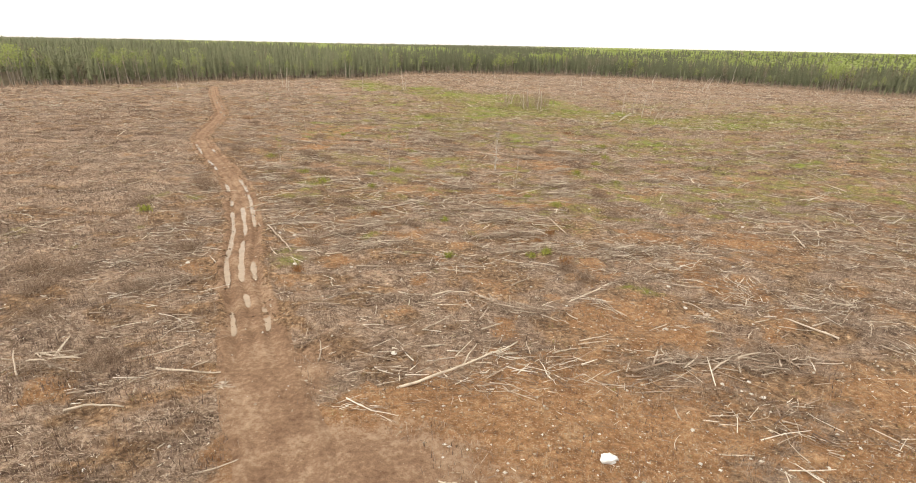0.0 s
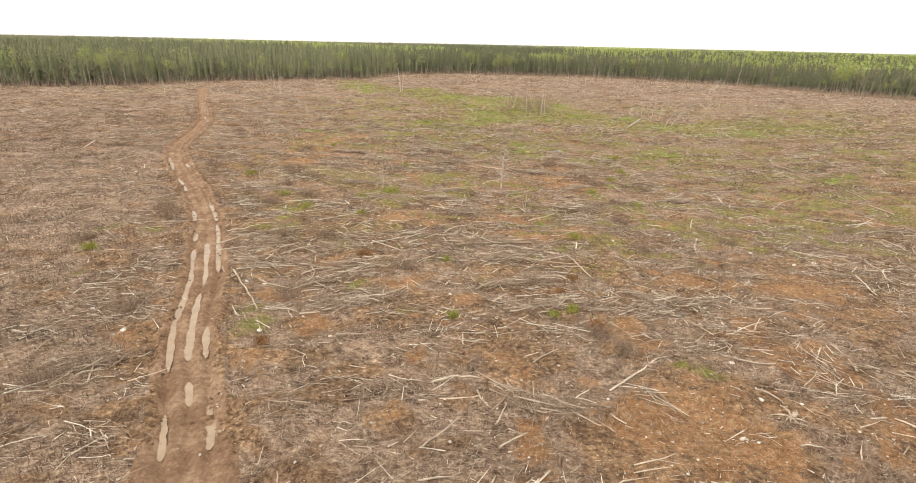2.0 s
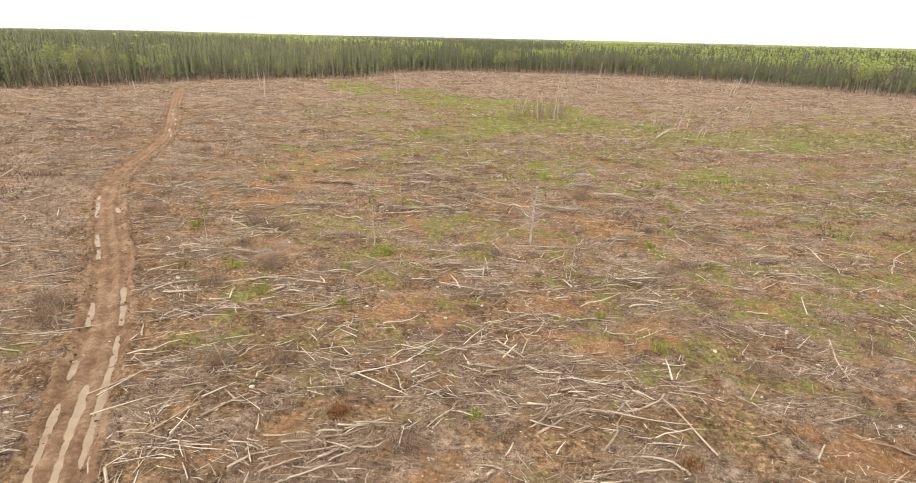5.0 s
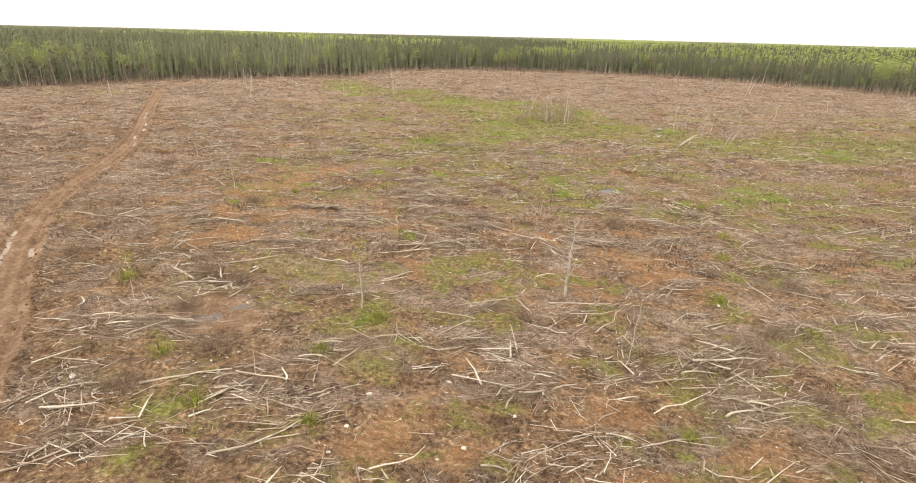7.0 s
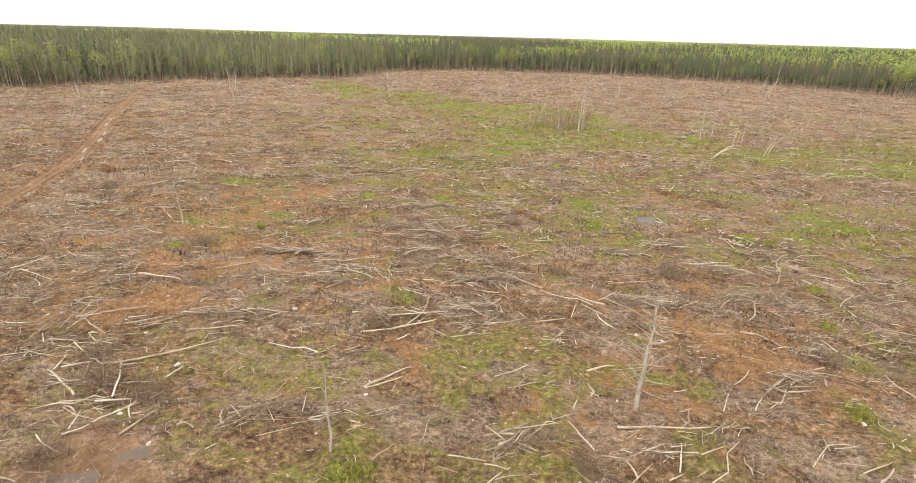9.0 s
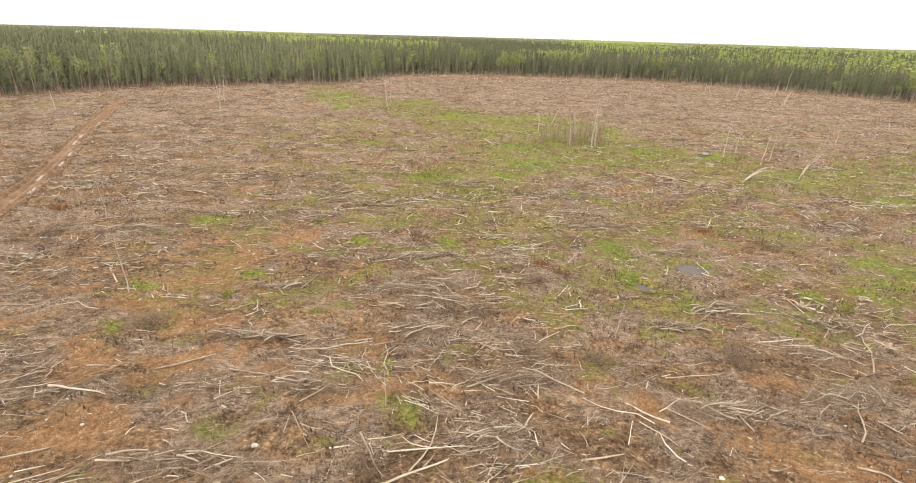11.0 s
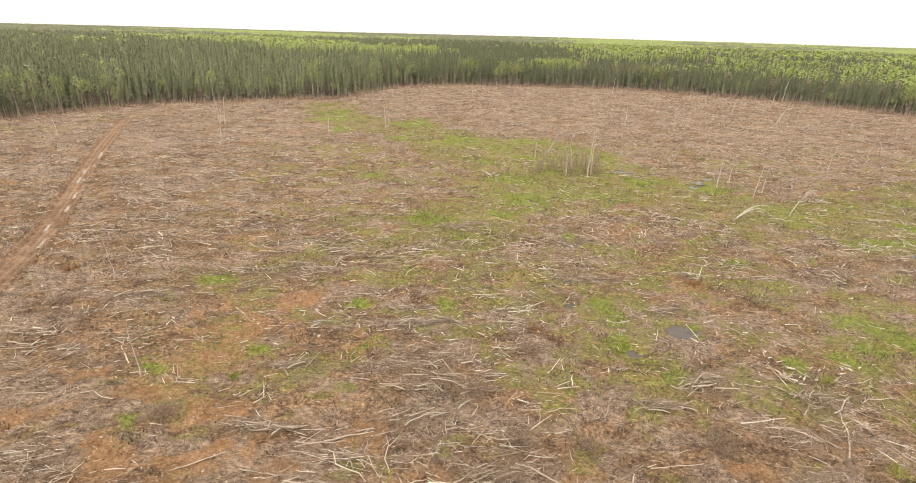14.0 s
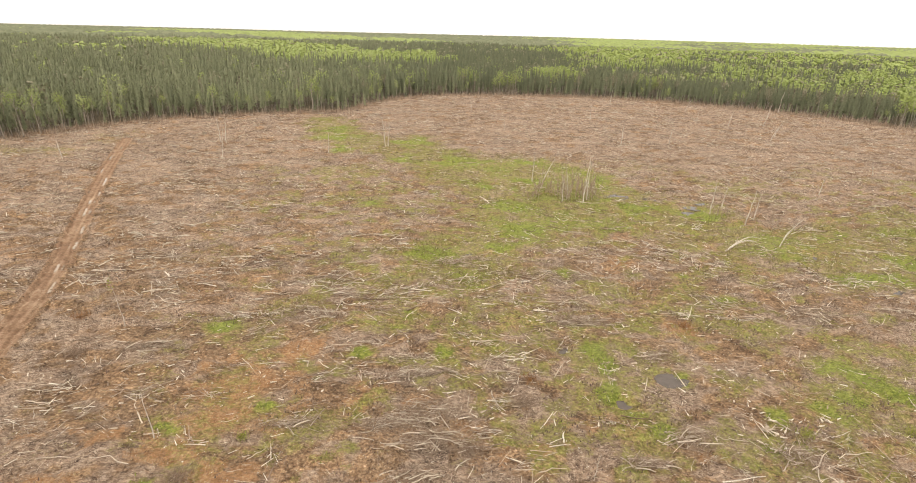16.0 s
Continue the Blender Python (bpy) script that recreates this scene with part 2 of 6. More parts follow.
NEEDLES = leaf_material("hazy_stand_needles", (0.155, 0.162, 0.096), (0.235, 0.242, 0.138), (0.315, 0.315, 0.185), 0.25, True)
LEAVES = leaf_material("aspen_stand_leaves", (0.265, 0.300, 0.115), (0.345, 0.395, 0.125), (0.42, 0.465, 0.175), 0.2, True)
PALE_TWIG = stick_material("pale_sapling_stems", ((0.0, (0.27, 0.185, 0.125)), (0.5, (0.43, 0.32, 0.235)), (1.0, (0.61, 0.50, 0.39))))
BARE = leaf_material("bare_twig_crowns", (0.20, 0.165, 0.11), (0.27, 0.23, 0.15), (0.34, 0.30, 0.20))
BARK = bark_material("conifer_bark", (0.17, 0.14, 0.11), (0.39, 0.335, 0.28))
SNAG = bark_material("bleached_snag", (0.38, 0.31, 0.25), (0.72, 0.64, 0.54))
GREY_SNAG = bark_material("grey_dead_wood", (0.32, 0.265, 0.21), (0.62, 0.54, 0.455))
BAG = Nodes("white_plastic", 0.45, 0.4).done((0.82, 0.82, 0.80))
ROCK = stick_material("pale_rock", ((0.0, (0.45, 0.38, 0.30)), (1.0, (0.74, 0.69, 0.61))))
BIRCH = bark_material("pale_bark", (0.20, 0.165, 0.13), (0.46, 0.40, 0.33))
MUDWATER = water_material("muddy_water", (0.41, 0.30, 0.20), 0.12)
BROWNWATER = water_material("brown_ditch_water", (0.185, 0.138, 0.106), 0.14)
DARKWATER = water_material("dark_pool_water", (0.13, 0.102, 0.082))

# ---- small tools for meshes ----
rng = np.random.default_rng(7)


def lattice(ix, iy, seed):
    v = np.sin(ix * 127.1 + iy * 311.7 + seed * 74.7) * 43758.5453
    return v - np.floor(v)


def vnoise(x, y, size, seed=0):
    """Smooth value noise, 0 to 1, with cells of that size in metres."""
    x, y = np.asarray(x, float) / size, np.asarray(y, float) / size
    ix, iy = np.floor(x), np.floor(y)
    u, v = x - ix, y - iy
    u, v = u * u * (3 - 2 * u), v * v * (3 - 2 * v)
    a, b = lattice(ix, iy, seed), lattice(ix + 1, iy, seed)
    c, d = lattice(ix, iy + 1, seed), lattice(ix + 1, iy + 1, seed)
    return (a * (1 - u) + b * u) * (1 - v) + (c * (1 - u) + d * u) * v


def smooth(v, lo, hi):
    t = np.clip((v - lo) / (hi - lo), 0, 1)
    return t * t * (3 - 2 * t)


def mesh_from(name, verts, faces, mats, attrs=None, mat_index=None, shade=False):
    """A mesh from numpy arrays: verts (N, 3), faces (M, 3 or 4)."""
    me = bpy.data.meshes.new(name)
    verts, faces = np.ascontiguousarray(verts, np.float32), np.ascontiguousarray(faces, np.int32)
    k = faces.shape[1]
    me.vertices.add(len(verts))
    me.vertices.foreach_set("co", verts.ravel())
    me.loops.add(faces.size)
    me.loops.foreach_set("vertex_index", faces.ravel())
    me.polygons.add(len(faces))
    me.polygons.foreach_set("loop_start", np.arange(0, faces.size, k, dtype=np.int32))
    for m in mats:
        me.materials.append(m)
    if mat_index is not None:
        me.polygons.foreach_set("material_index", np.ascontiguousarray(mat_index, np.int32))
    if shade:
        me.polygons.foreach_set("use_smooth", np.ones(len(faces), bool))
    me.update(calc_edges=True)
    for key, values in (attrs or {}).items():
        a = me.attributes.new(key, "FLOAT", "POINT")
        a.data.foreach_set("value", np.ascontiguousarray(values, np.float32))
    return me


def part(name, me, parent, label=""):
    ob = new(name, me)
    ob.parent = parent
    return tagged(ob, label)


def thing(name, label, category, group="", at=(0, 0, 0)):
    ob = new(name)
    ob.location = at
    ob.empty_display_size = 0.2
    return tagged(ob, label, category, group)


# ---- the plan ----
HILLS = [(1.06, 10, 20, 60), (1.07, -40, 90, 60), (-2.76, 45, 90, 60), (-1.68, 0, 180, 65), (-3.19, 70, 200, 65),
         (-0.06, -80, 180, 80), (0.06, 0, 310, 90), (-0.15, 130, 140, 80), (-2.7, -110, 300, 100), (1.64, 110, 310, 100),
         (-5.38, 210, 350, 130), (-2.55, 60, 450, 130), (0.13, -60, 420, 110), (-1.08, 200, 200, 100)]
TRACK = [(-4.5, 6), (-7, 18.6), (-9.5, 23.4), (-12.2, 29.7), (-14.3, 34.5), (-17.6, 42.0), (-20.7, 51.2), (-26.2, 64.5), (-33.2, 77.8),
         (-39.7, 88.3), (-49.2, 106.4), (-56.6, 130.2), (-63.5, 150.6), (-76.4, 179.7), (-87.8, 205), (-97.5, 227), (-107.5, 251), (-116, 272)]
EDGE = [(-300, 90), (-240, 165), (-190, 222), (-155, 260), (-142, 292), (-124, 315), (-101, 329), (-76, 341), (-52, 352), (-42, 379),
        (-22, 417), (3, 434), (34, 443), (70, 449), (109, 447), (145, 434), (176, 416), (201, 397), (220, 374), (233, 343), (243, 300), (252, 230), (270, 150)]
POOLS = [(41.5, 212.3, 2.6), (49.5, 210.5, 2.0), (57.3, 204.2, 1.8), (54.0, 200.5, 2.0), (60.5, 207.0, 1.6), (-0.8, 169.7, 2.2), (9.2, 218.5, 2.2), (9.6, 135.4, 1.5), (14.8, 125.5, 1.4),
         (21.7, 129.7, 1.6), (67.5, 172, 1.8), (69.8, 154.7, 1.7), (45.5, 153.2, 1.6), (-21.8, 82.0, 1.7), (-19.0, 83.6, 1.3)]
MEADOW = [(-66, 320), (-57, 333), (-32, 290), (-13, 262), (14, 249), (39, 237), (42, 221), (50, 208), (63, 209), (62, 194), (80, 192), (112, 186), (118, 160), (74, 156), (65, 162), (54, 169),
          (45, 178), (33, 187), (21, 181), (12, 170), (8, 159), (-5, 156), (-13, 164), (-12, 174), (-1, 183), (7, 196), (-5, 214), (-27, 250), (-50, 271)]
LUSH = [(-52, 305, 8, 14), (-44, 280, 9, 8), (-36, 258, 8, 6), (-18, 244, 8, 8), (2, 240, 14, 7), (20, 242, 13, 6), (38, 228, 5, 9),
        (43, 208, 9, 7), (52, 197, 8, 4), (10, 214, 5, 7), (78, 184, 8, 5), (84, 170, 9, 6), (71, 107, 6, 5), (76, 161, 14, 6)]
# patches of moss and grass, and of bare orange soil: place and half widths
GREENS_A = [(15.1, 38.7, 1, 0.8), (-2.2, 41.7, 0.6, 0.8), (-14.6, 42.9, 1.4, 1.9), (2, 45.3, 0.6, 0.8), (-3.4, 45.5, 0.6, 0.8), (-15.3, 45.8, 1.3, 1.1), (9.9, 45.8, 0.6, 0.8), (-32.7, 46, 0.7, 1.2), (-40.5, 48, 1.4, 2.2), (11.3, 49.4, 0.7, 0.8), (-8.2, 49.5, 0.6, 0.8), (13.1, 50.2, 0.6, 0.8), (1, 51.7, 1.4, 0.8), (-29.3, 51.8, 0.6, 1.1), (-18.6, 52.2, 0.6, 0.8), (-11.9, 58.4, 1, 0.9), (6.7, 58.9, 0.7, 0.8), (-1.4, 61.2, 1.4, 0.8), (-34.3, 61.3, 1.3, 2), (10.8, 62, 1.9, 1.5)]
GREENS_B = [(20.4, 62.6, 0.9, 1.4), (-30.3, 62.7, 1.3, 1.3), (-18, 63.2, 0.9, 1.8), (-20, 63.4, 1.8, 1.3), (36.6, 64.6, 1, 2.1), (-19.6, 66.7, 1.1, 0.8), (-1.6, 67.4, 0.9, 0.8), (-17.2, 68, 0.6, 0.8), (-14.5, 68.9, 0.6, 0.8), (4.6, 69, 1, 0.8), (-13.3, 70.2, 0.8, 1), (-19, 70.4, 3.1, 1.4), (7.9, 70.4, 1.5, 0.9), (-3.9, 72.6, 0.6, 0.8), (-10, 77.1, 0.8, 2), (-23.2, 77.8, 1.2, 1.3), (21.9, 78.9, 1.5, 2.1), (64.4, 79.1, 2.4, 10.2), (10.9, 81, 1.2, 1), (22.2, 82.2, 1.6, 2.4), (-11.8, 82.7, 1.2, 2.1), (-10.2, 83.5, 1.7, 4.3)]
GREENS_C = [(-17.5, 86.6, 0.6, 0.8), (-22.1, 87.5, 0.7, 0.8), (-13.6, 88.4, 0.6, 0.8), (-8, 88.8, 1.9, 0.8), (20.6, 89.8, 1.6, 2.2), (-28.4, 91.8, 0.6, 1), (-13.5, 94.1, 1.5, 1.3), (2.5, 95.9, 1, 0.9), (35.4, 96.2, 1.4, 1.7), (-12.9, 98.5, 1.2, 1), (-8, 99.8, 0.9, 0.9), (-19.5, 100.1, 1.3, 1.4), (45.1, 101.8, 3.1, 3.8), (-8.2, 102.5, 2, 1.1), (30.9, 106, 2.9, 2.9), (-2.3, 108.3, 0.8, 1), (-29.7, 110.2, 1.5, 0.8), (3.7, 113.1, 1.3, 0.9), (28.2, 114.6, 1.9, 1.4)]
GREENS_D = [(-31.1, 117.9, 1, 1), (26.1, 118.1, 1.2, 0.9), (31.5, 118.3, 2, 1.6), (16, 119.8, 2.5, 1.6), (-23.6, 122.2, 0.9, 1), (43.4, 122.2, 1.8, 2.5), (14.7, 122.5, 1.7, 1.6), (30.9, 122.7, 1.3, 1.8), (-12, 122.8, 1.3, 0.8), (15, 126, 2.8, 3.7), (40, 126.2, 4.4, 4.6), (17.2, 128.6, 1.4, 1.4), (47.5, 128.7, 2.8, 4.2), (22, 129.7, 1.5, 1.5), (21.9, 131.1, 1.8, 1.6), (44.2, 133.1, 4.2, 4.6), (13.3, 133.4, 1.8, 4), (-15.2, 133.4, 1.5, 1.1), (-4.6, 134, 1.7, 1.4), (40.5, 134.3, 1.7, 2.2), (-31.9, 136.5, 1.7, 1.8), (-32.6, 139.4, 1.9, 2.4)]
GREENS_E = [(39.4, 141.9, 2, 3.2), (-12.5, 142, 3, 2.7), (42.3, 143.8, 1.4, 2.3), (39.3, 151.5, 2.6, 2.4), (-11, 157.1, 2.3, 1.7), (36.3, 159.4, 2.3, 2.5), (14.7, 161.4, 2.9, 2.4), (65.4, 161.8, 4.6, 5.5), (-7.4, 167.2, 5.8, 5), (79.3, 167.4, 3.6, 8.4), (7, 172.9, 4.4, 3.7), (-31.6, 173.6, 2.3, 2.7), (12.2, 181.6, 5.5, 7.6), (-44.7, 191.8, 2, 3.1), (54.5, 195.5, 6.3, 4.3), (-21.6, 200, 3.7, 2.7), (10, 200, 6.3, 4.2), (42.3, 202, 6.6, 7.8), (5.5, 214.5, 4.3, 4.9), (17.3, 221.9, 5.5, 5.3), (-1.5, 242.5, 10, 8.5), (-39.8, 259.8, 2.5, 9.4), (-17.3, 268.6, 11.2, 12.2), (-47.3, 293.4, 4.5, 14)]
SOILS_A = [(16, 19.6, 1.2, 1), (19.6, 20.9, 2.3, 1.2), (-7.4, 20.9, 4, 2.5), (13.1, 21, 1.6, 1), (3.6, 22.3, 6.6, 2.8), (-1.6, 23.1, 2.7, 2.3), (-21.3, 23.7, 1.5, 1.1), (24.1, 25.3, 2.3, 1.7), (14.8, 32.9, 1.9, 1.7), (11.8, 33.6, 2.9, 2.3), (-2.5, 39.8, 0.5, 1), (-20.5, 40, 0.8, 1), (12.2, 41.2, 1.5, 1.9), (23.4, 41.9, 2.3, 2.4), (-9.9, 42.3, 1.6, 1), (21, 43, 3.2, 2.1), (11.6, 44.7, 0.8, 1.6), (-14.2, 47.9, 1.5, 1), (-18.6, 48.5, 0.8, 1), (-0.7, 48.9, 1.3, 1)]
SOILS_B = [(-6.8, 50.2, 1.7, 1), (9.4, 52.8, 1, 1.3), (30.4, 52.9, 4.3, 4.5), (-15.3, 53.9, 1.8, 1), (20, 54.5, 2.6, 1.5), (-12.3, 55.8, 1, 1), (18.1, 56.5, 1.3, 1.1), (6.6, 66.8, 2.8, 1.3), (-7.1, 68.3, 2, 1.3), (-3, 68.3, 1.7, 1.3), (12.6, 68.9, 2.6, 1.9), (-7.3, 69.8, 1.4, 1.1), (4.4, 71.9, 2.4, 1.7), (24.2, 74.3, 1.8, 2), (11, 75.8, 1.4, 1.3), (-2.1, 76.2, 1.3, 1), (1.2, 89.4, 1.8, 1.6), (7.9, 91.6, 2.4, 3), (18.8, 91.7, 2.5, 1.6), (-5.8, 94.2, 2, 1.1), (5.9, 94.3, 1.3, 1.1), (-23.9, 96, 1.5, 1), (0.4, 96.4, 1.3, 1), (17.2, 96.4, 2.9, 3.9), (-29, 98, 0.8, 1.5)]
SOILS_C = [(-26.1, 99.5, 2.5, 2.1), (-26.3, 101.3, 2.2, 1), (12.9, 102.8, 1.6, 1.5), (-11.6, 103.6, 1.7, 1), (6.9, 104, 1.8, 1.2), (-6.1, 105.4, 1.8, 1.4), (-30.3, 105.6, 1.6, 1), (4.7, 106.2, 1.9, 1.1), (-23.2, 107.2, 2.6, 1.2), (-30.3, 107.5, 1.7, 1), (17.6, 107.7, 2.6, 1.1), (-37.9, 110.7, 3.1, 1.4), (-10.3, 111.2, 1.4, 1), (-24.5, 112.6, 3.5, 1.3), (-28.9, 114.9, 2.3, 1.5), (3.7, 115.6, 2.5, 1), (-35.8, 116.6, 2.3, 1.1), (-26.7, 119.6, 4.3, 2.9), (-15, 122.8, 2.7, 1.8), (-7.8, 122.8, 1.7, 1), (-27.3, 126.3, 4.2, 3.6), (-22.1, 133.1, 2.3, 3.4), (27.6, 142.2, 2, 2.8), (27, 168.3, 2.6, 2.7)]
GREENS = [*GREENS_A, *GREENS_B, *GREENS_C, *GREENS_D, *GREENS_E]
SOILS = [*SOILS_A, *SOILS_B, *SOILS_C]
APRON = [(-5.0, 17.0, 5.5, 4.5), (4.0, 21.0, 6.5, 4.5)]


def bezier_path(points, step):
    """A Catmull-Rom line through the points, in even small steps."""
    p = np.array([points[0], *points, points[-1]], float)
    out = []
    for a, b, c, d in zip(p, p[1:], p[2:], p[3:]):
        u = np.linspace(0, 1, 24, endpoint=False)[:, None]
        out.append(0.5 * (2 * b + (c - a) * u + (2 * a - 5 * b + 4 * c - d) * u ** 2 + (3 * b - a - 3 * c + d) * u ** 3))
    line = np.concatenate([*out, p[-1:]])
    run = np.concatenate([[0], np.cumsum(np.hypot(*np.diff(line, axis=0).T))])
    s = np.arange(0, run[-1], step)
    return np.stack([np.interp(s, run, line[:, 0]), np.interp(s, run, line[:, 1])], 1)


TRACK_LINE = bezier_path(TRACK, 0.30)


def near_line(x, y, line, reach):
    """Distance from each place to a line of points, or reach where it is farther off."""
    shape = np.shape(x)
    x, y = np.ravel(x), np.ravel(y)
    out = np.full(x.shape, float(reach))
    todo = np.nonzero((x > line[:, 0].min() - reach) & (x < line[:, 0].max() + reach) & (y > line[:, 1].min() - reach) & (y < line[:, 1].max() + reach))[0]
    for k in range(0, len(todo), 4000):
        i = todo[k:k + 4000]
        d = np.hypot(x[i, None] - line[None, :, 0], y[i, None] - line[None, :, 1]).min(1)
        out[i] = np.minimum(d, reach)
    return out.reshape(shape)


def within(x, y, ring):
    """Whether a place lies inside a ring of corners."""
    inside = np.zeros(np.shape(x), bool)
    for (ax, ay), (bx, by) in zip(ring, ring[1:] + ring[:1]):
        if ay != by:
            cut = (ay > y) != (by > y)
            inside ^= cut & (x < (bx - ax) * (y - ay) / (by - ay) + ax)
    return inside


def in_clearing(x, y):
    """Whether a place lies on the camera's side of the forest's edge."""
    return within(x, y, [*EDGE, (400, -400), (-400, -400)])


EDGE_LINE = bezier_path(EDGE, 1.5)


def terrain(x, y):
    x, y = np.asarray(x, float), np.asarray(y, float)
    z = np.zeros(x.shape)
    for a, cx, cy, s in HILLS:
        z = z + a * np.exp(-((x - cx) ** 2 + (y - cy) ** 2) / s ** 2)
    r = np.hypot(x, y - 60)
    z = z + smooth(r, 700, 3600) * (5.0 + 6 * (vnoise(x, y, 900, 3) - 0.5))
    return z


def blobs(x, y, rows):
    x, y = np.asarray(x, float), np.asarray(y, float)
    shape = x.shape
    x, y = x.ravel(), y.ravel()
    v = np.zeros(x.shape)
    for cx, cy, rx, ry in rows:
        i = np.nonzero((np.abs(y - cy) < 3 * ry) & (np.abs(x - cx) < 3 * rx))[0]
        v[i] = np.maximum(v[i], np.exp(-0.7 * (((x[i] - cx) / rx) ** 2 + ((y[i] - cy) / ry) ** 2)))
    return v.reshape(shape)


def warped(x, y, reach):
    """Places pushed about by noise, so that patches get ragged outlines."""
    return (x + reach * (vnoise(x, y, 5.5, 14) - 0.5) + 0.5 * reach * (vnoise(x, y, 1.7, 15) - 0.5),
            y + reach * (vnoise(x, y, 5.5, 16) - 0.5) + 0.5 * reach * (vnoise(x, y, 1.7, 17) - 0.5))


MEADOW_LINE = bezier_path([*MEADOW, MEADOW[0]], 1.5)


def meadow(x, y):
    """The wet grassy hollow: 1 inside it, falling off over a ragged rim."""
    wx, wy = warped(x, y, 12)
    d = near_line(wx, wy, MEADOW_LINE, 14)
    return smooth(np.where(within(wx, wy, MEADOW), d, -d), -7, 4)


def green_at(x, y):
    rag = vnoise(x * 0.8, y, 2.6, 71) * 0.5 + vnoise(x * 0.7, y, 7.5, 72) * 0.5
    wet = meadow(x, y)
    v = wet * (0.54 + 0.22 * smooth(rag, 0.3, 0.7))
    v = np.maximum(v, 0.95 * blobs(*warped(x, y, 7), LUSH) * (0.45 + 0.65 * smooth(rag, 0.32, 0.62)))
    v = np.maximum(v, blobs(*warped(x, y, 3.0), GREENS) * (0.70 + 0.48 * smooth(y, 95, 125)) * (0.52 + 0.58 * smooth(rag, 0.32, 0.6)))
    v = np.maximum(v, 0.42 * blobs(*warped(x, y, 12), [(-135, 245, 26, 10), (-122, 272, 10, 14)]) * (0.5 + rag))
    spots = vnoise(x * 0.7, y, 2.8, 11) * 0.4 + vnoise(x * 0.8, y, 1.1, 12) * 0.35 + vnoise(x, y, 15, 13) * 0.25
    wide = smooth(y, 34, 75) * (1 - smooth(y, 215, 280)) * (0.35 + 0.65 * smooth(x + 0.25 * y, -18, 18))
    v = np.maximum(v, 0.63 * wide * smooth(spots, 0.39, 0.63))
    return np.clip(v, 0, 1.1)


def brushy(x, y):
    """The side of the track where grey brush covers nearly everything, 0 to 1."""
    return smooth(-x - 0.44 * y, 1, 8) * (1 - 0.8 * smooth(y, 110, 200))


def soil_at(x, y):
    rag = smooth(vnoise(x * 0.7, y, 1.5, 23) * 0.6 + vnoise(x * 0.7, y, 0.7, 24) * 0.4, 0.25, 0.6)
    v = blobs(*warped(x, y, 2.6), SOILS) * (0.42 + 0.58 * rag)
    v = np.maximum(v, 0.7 * blobs(*warped(x, y, 3.0), APRON))
    v = v + (1 - 0.75 * brushy(x, y)) * 0.50 * smooth(vnoise(x * 0.85, y, 3.0, 21) * 0.55 + vnoise(x, y, 1.15, 22) * 0.45, 0.56, 0.80) * (1 - smooth(y, 105, 180))
    v = v + 0.30 * smooth(-y, -46, -25) * smooth(x, -12, 6)
    return np.clip(v, 0, 1)


def brush_at(x, y):
    """Where dry grey-brown brush covers the litter, 0 to 1."""
    v = vnoise(x * 0.6, y, 2.2, 18) * 0.5 + vnoise(x * 0.8, y, 0.9, 19) * 0.35 + vnoise(x, y, 12, 20) * 0.15
    return smooth(v + 0.16 * brushy(x, y) + 0.12 * smooth(y, 140, 260), 0.36, 0.66) * (1 - 0.85 * soil_at(x, y))


def ground_z(x, y):
    """The cutover's surface: the land's form, hummocks, the pools' hollows."""
    x, y = np.asarray(x, float), np.asarray(y, float)
    z = terrain(x, y)
    b = 0.40 * (vnoise(x, y, 6.5, 1) - 0.5) + 0.50 * (vnoise(x * 0.8, y, 2.4, 2) - 0.5) + 0.36 * (vnoise(x * 0.85, y, 1.1, 5) - 0.5) + 0.16 * (vnoise(x, y, 0.62, 6) - 0.5)
    z = z + b * (1 + 0.5 * smooth(y, 100, 220)) * (1 - 0.75 * blobs(x, y, APRON))
    for cx, cy, r in POOLS:
        z = z - 0.40 * np.exp(-((x - cx) ** 2 + (y - cy) ** 2) / (r * 1.15) ** 2)
    return z


def steps(start, step, grow, stop):
    """Places from start to stop whose spacing grows by a share of the way gone."""
    out, d = [start], step
    while out[-1] < stop:
        out.append(out[-1] + d)
        d *= grow
    return out


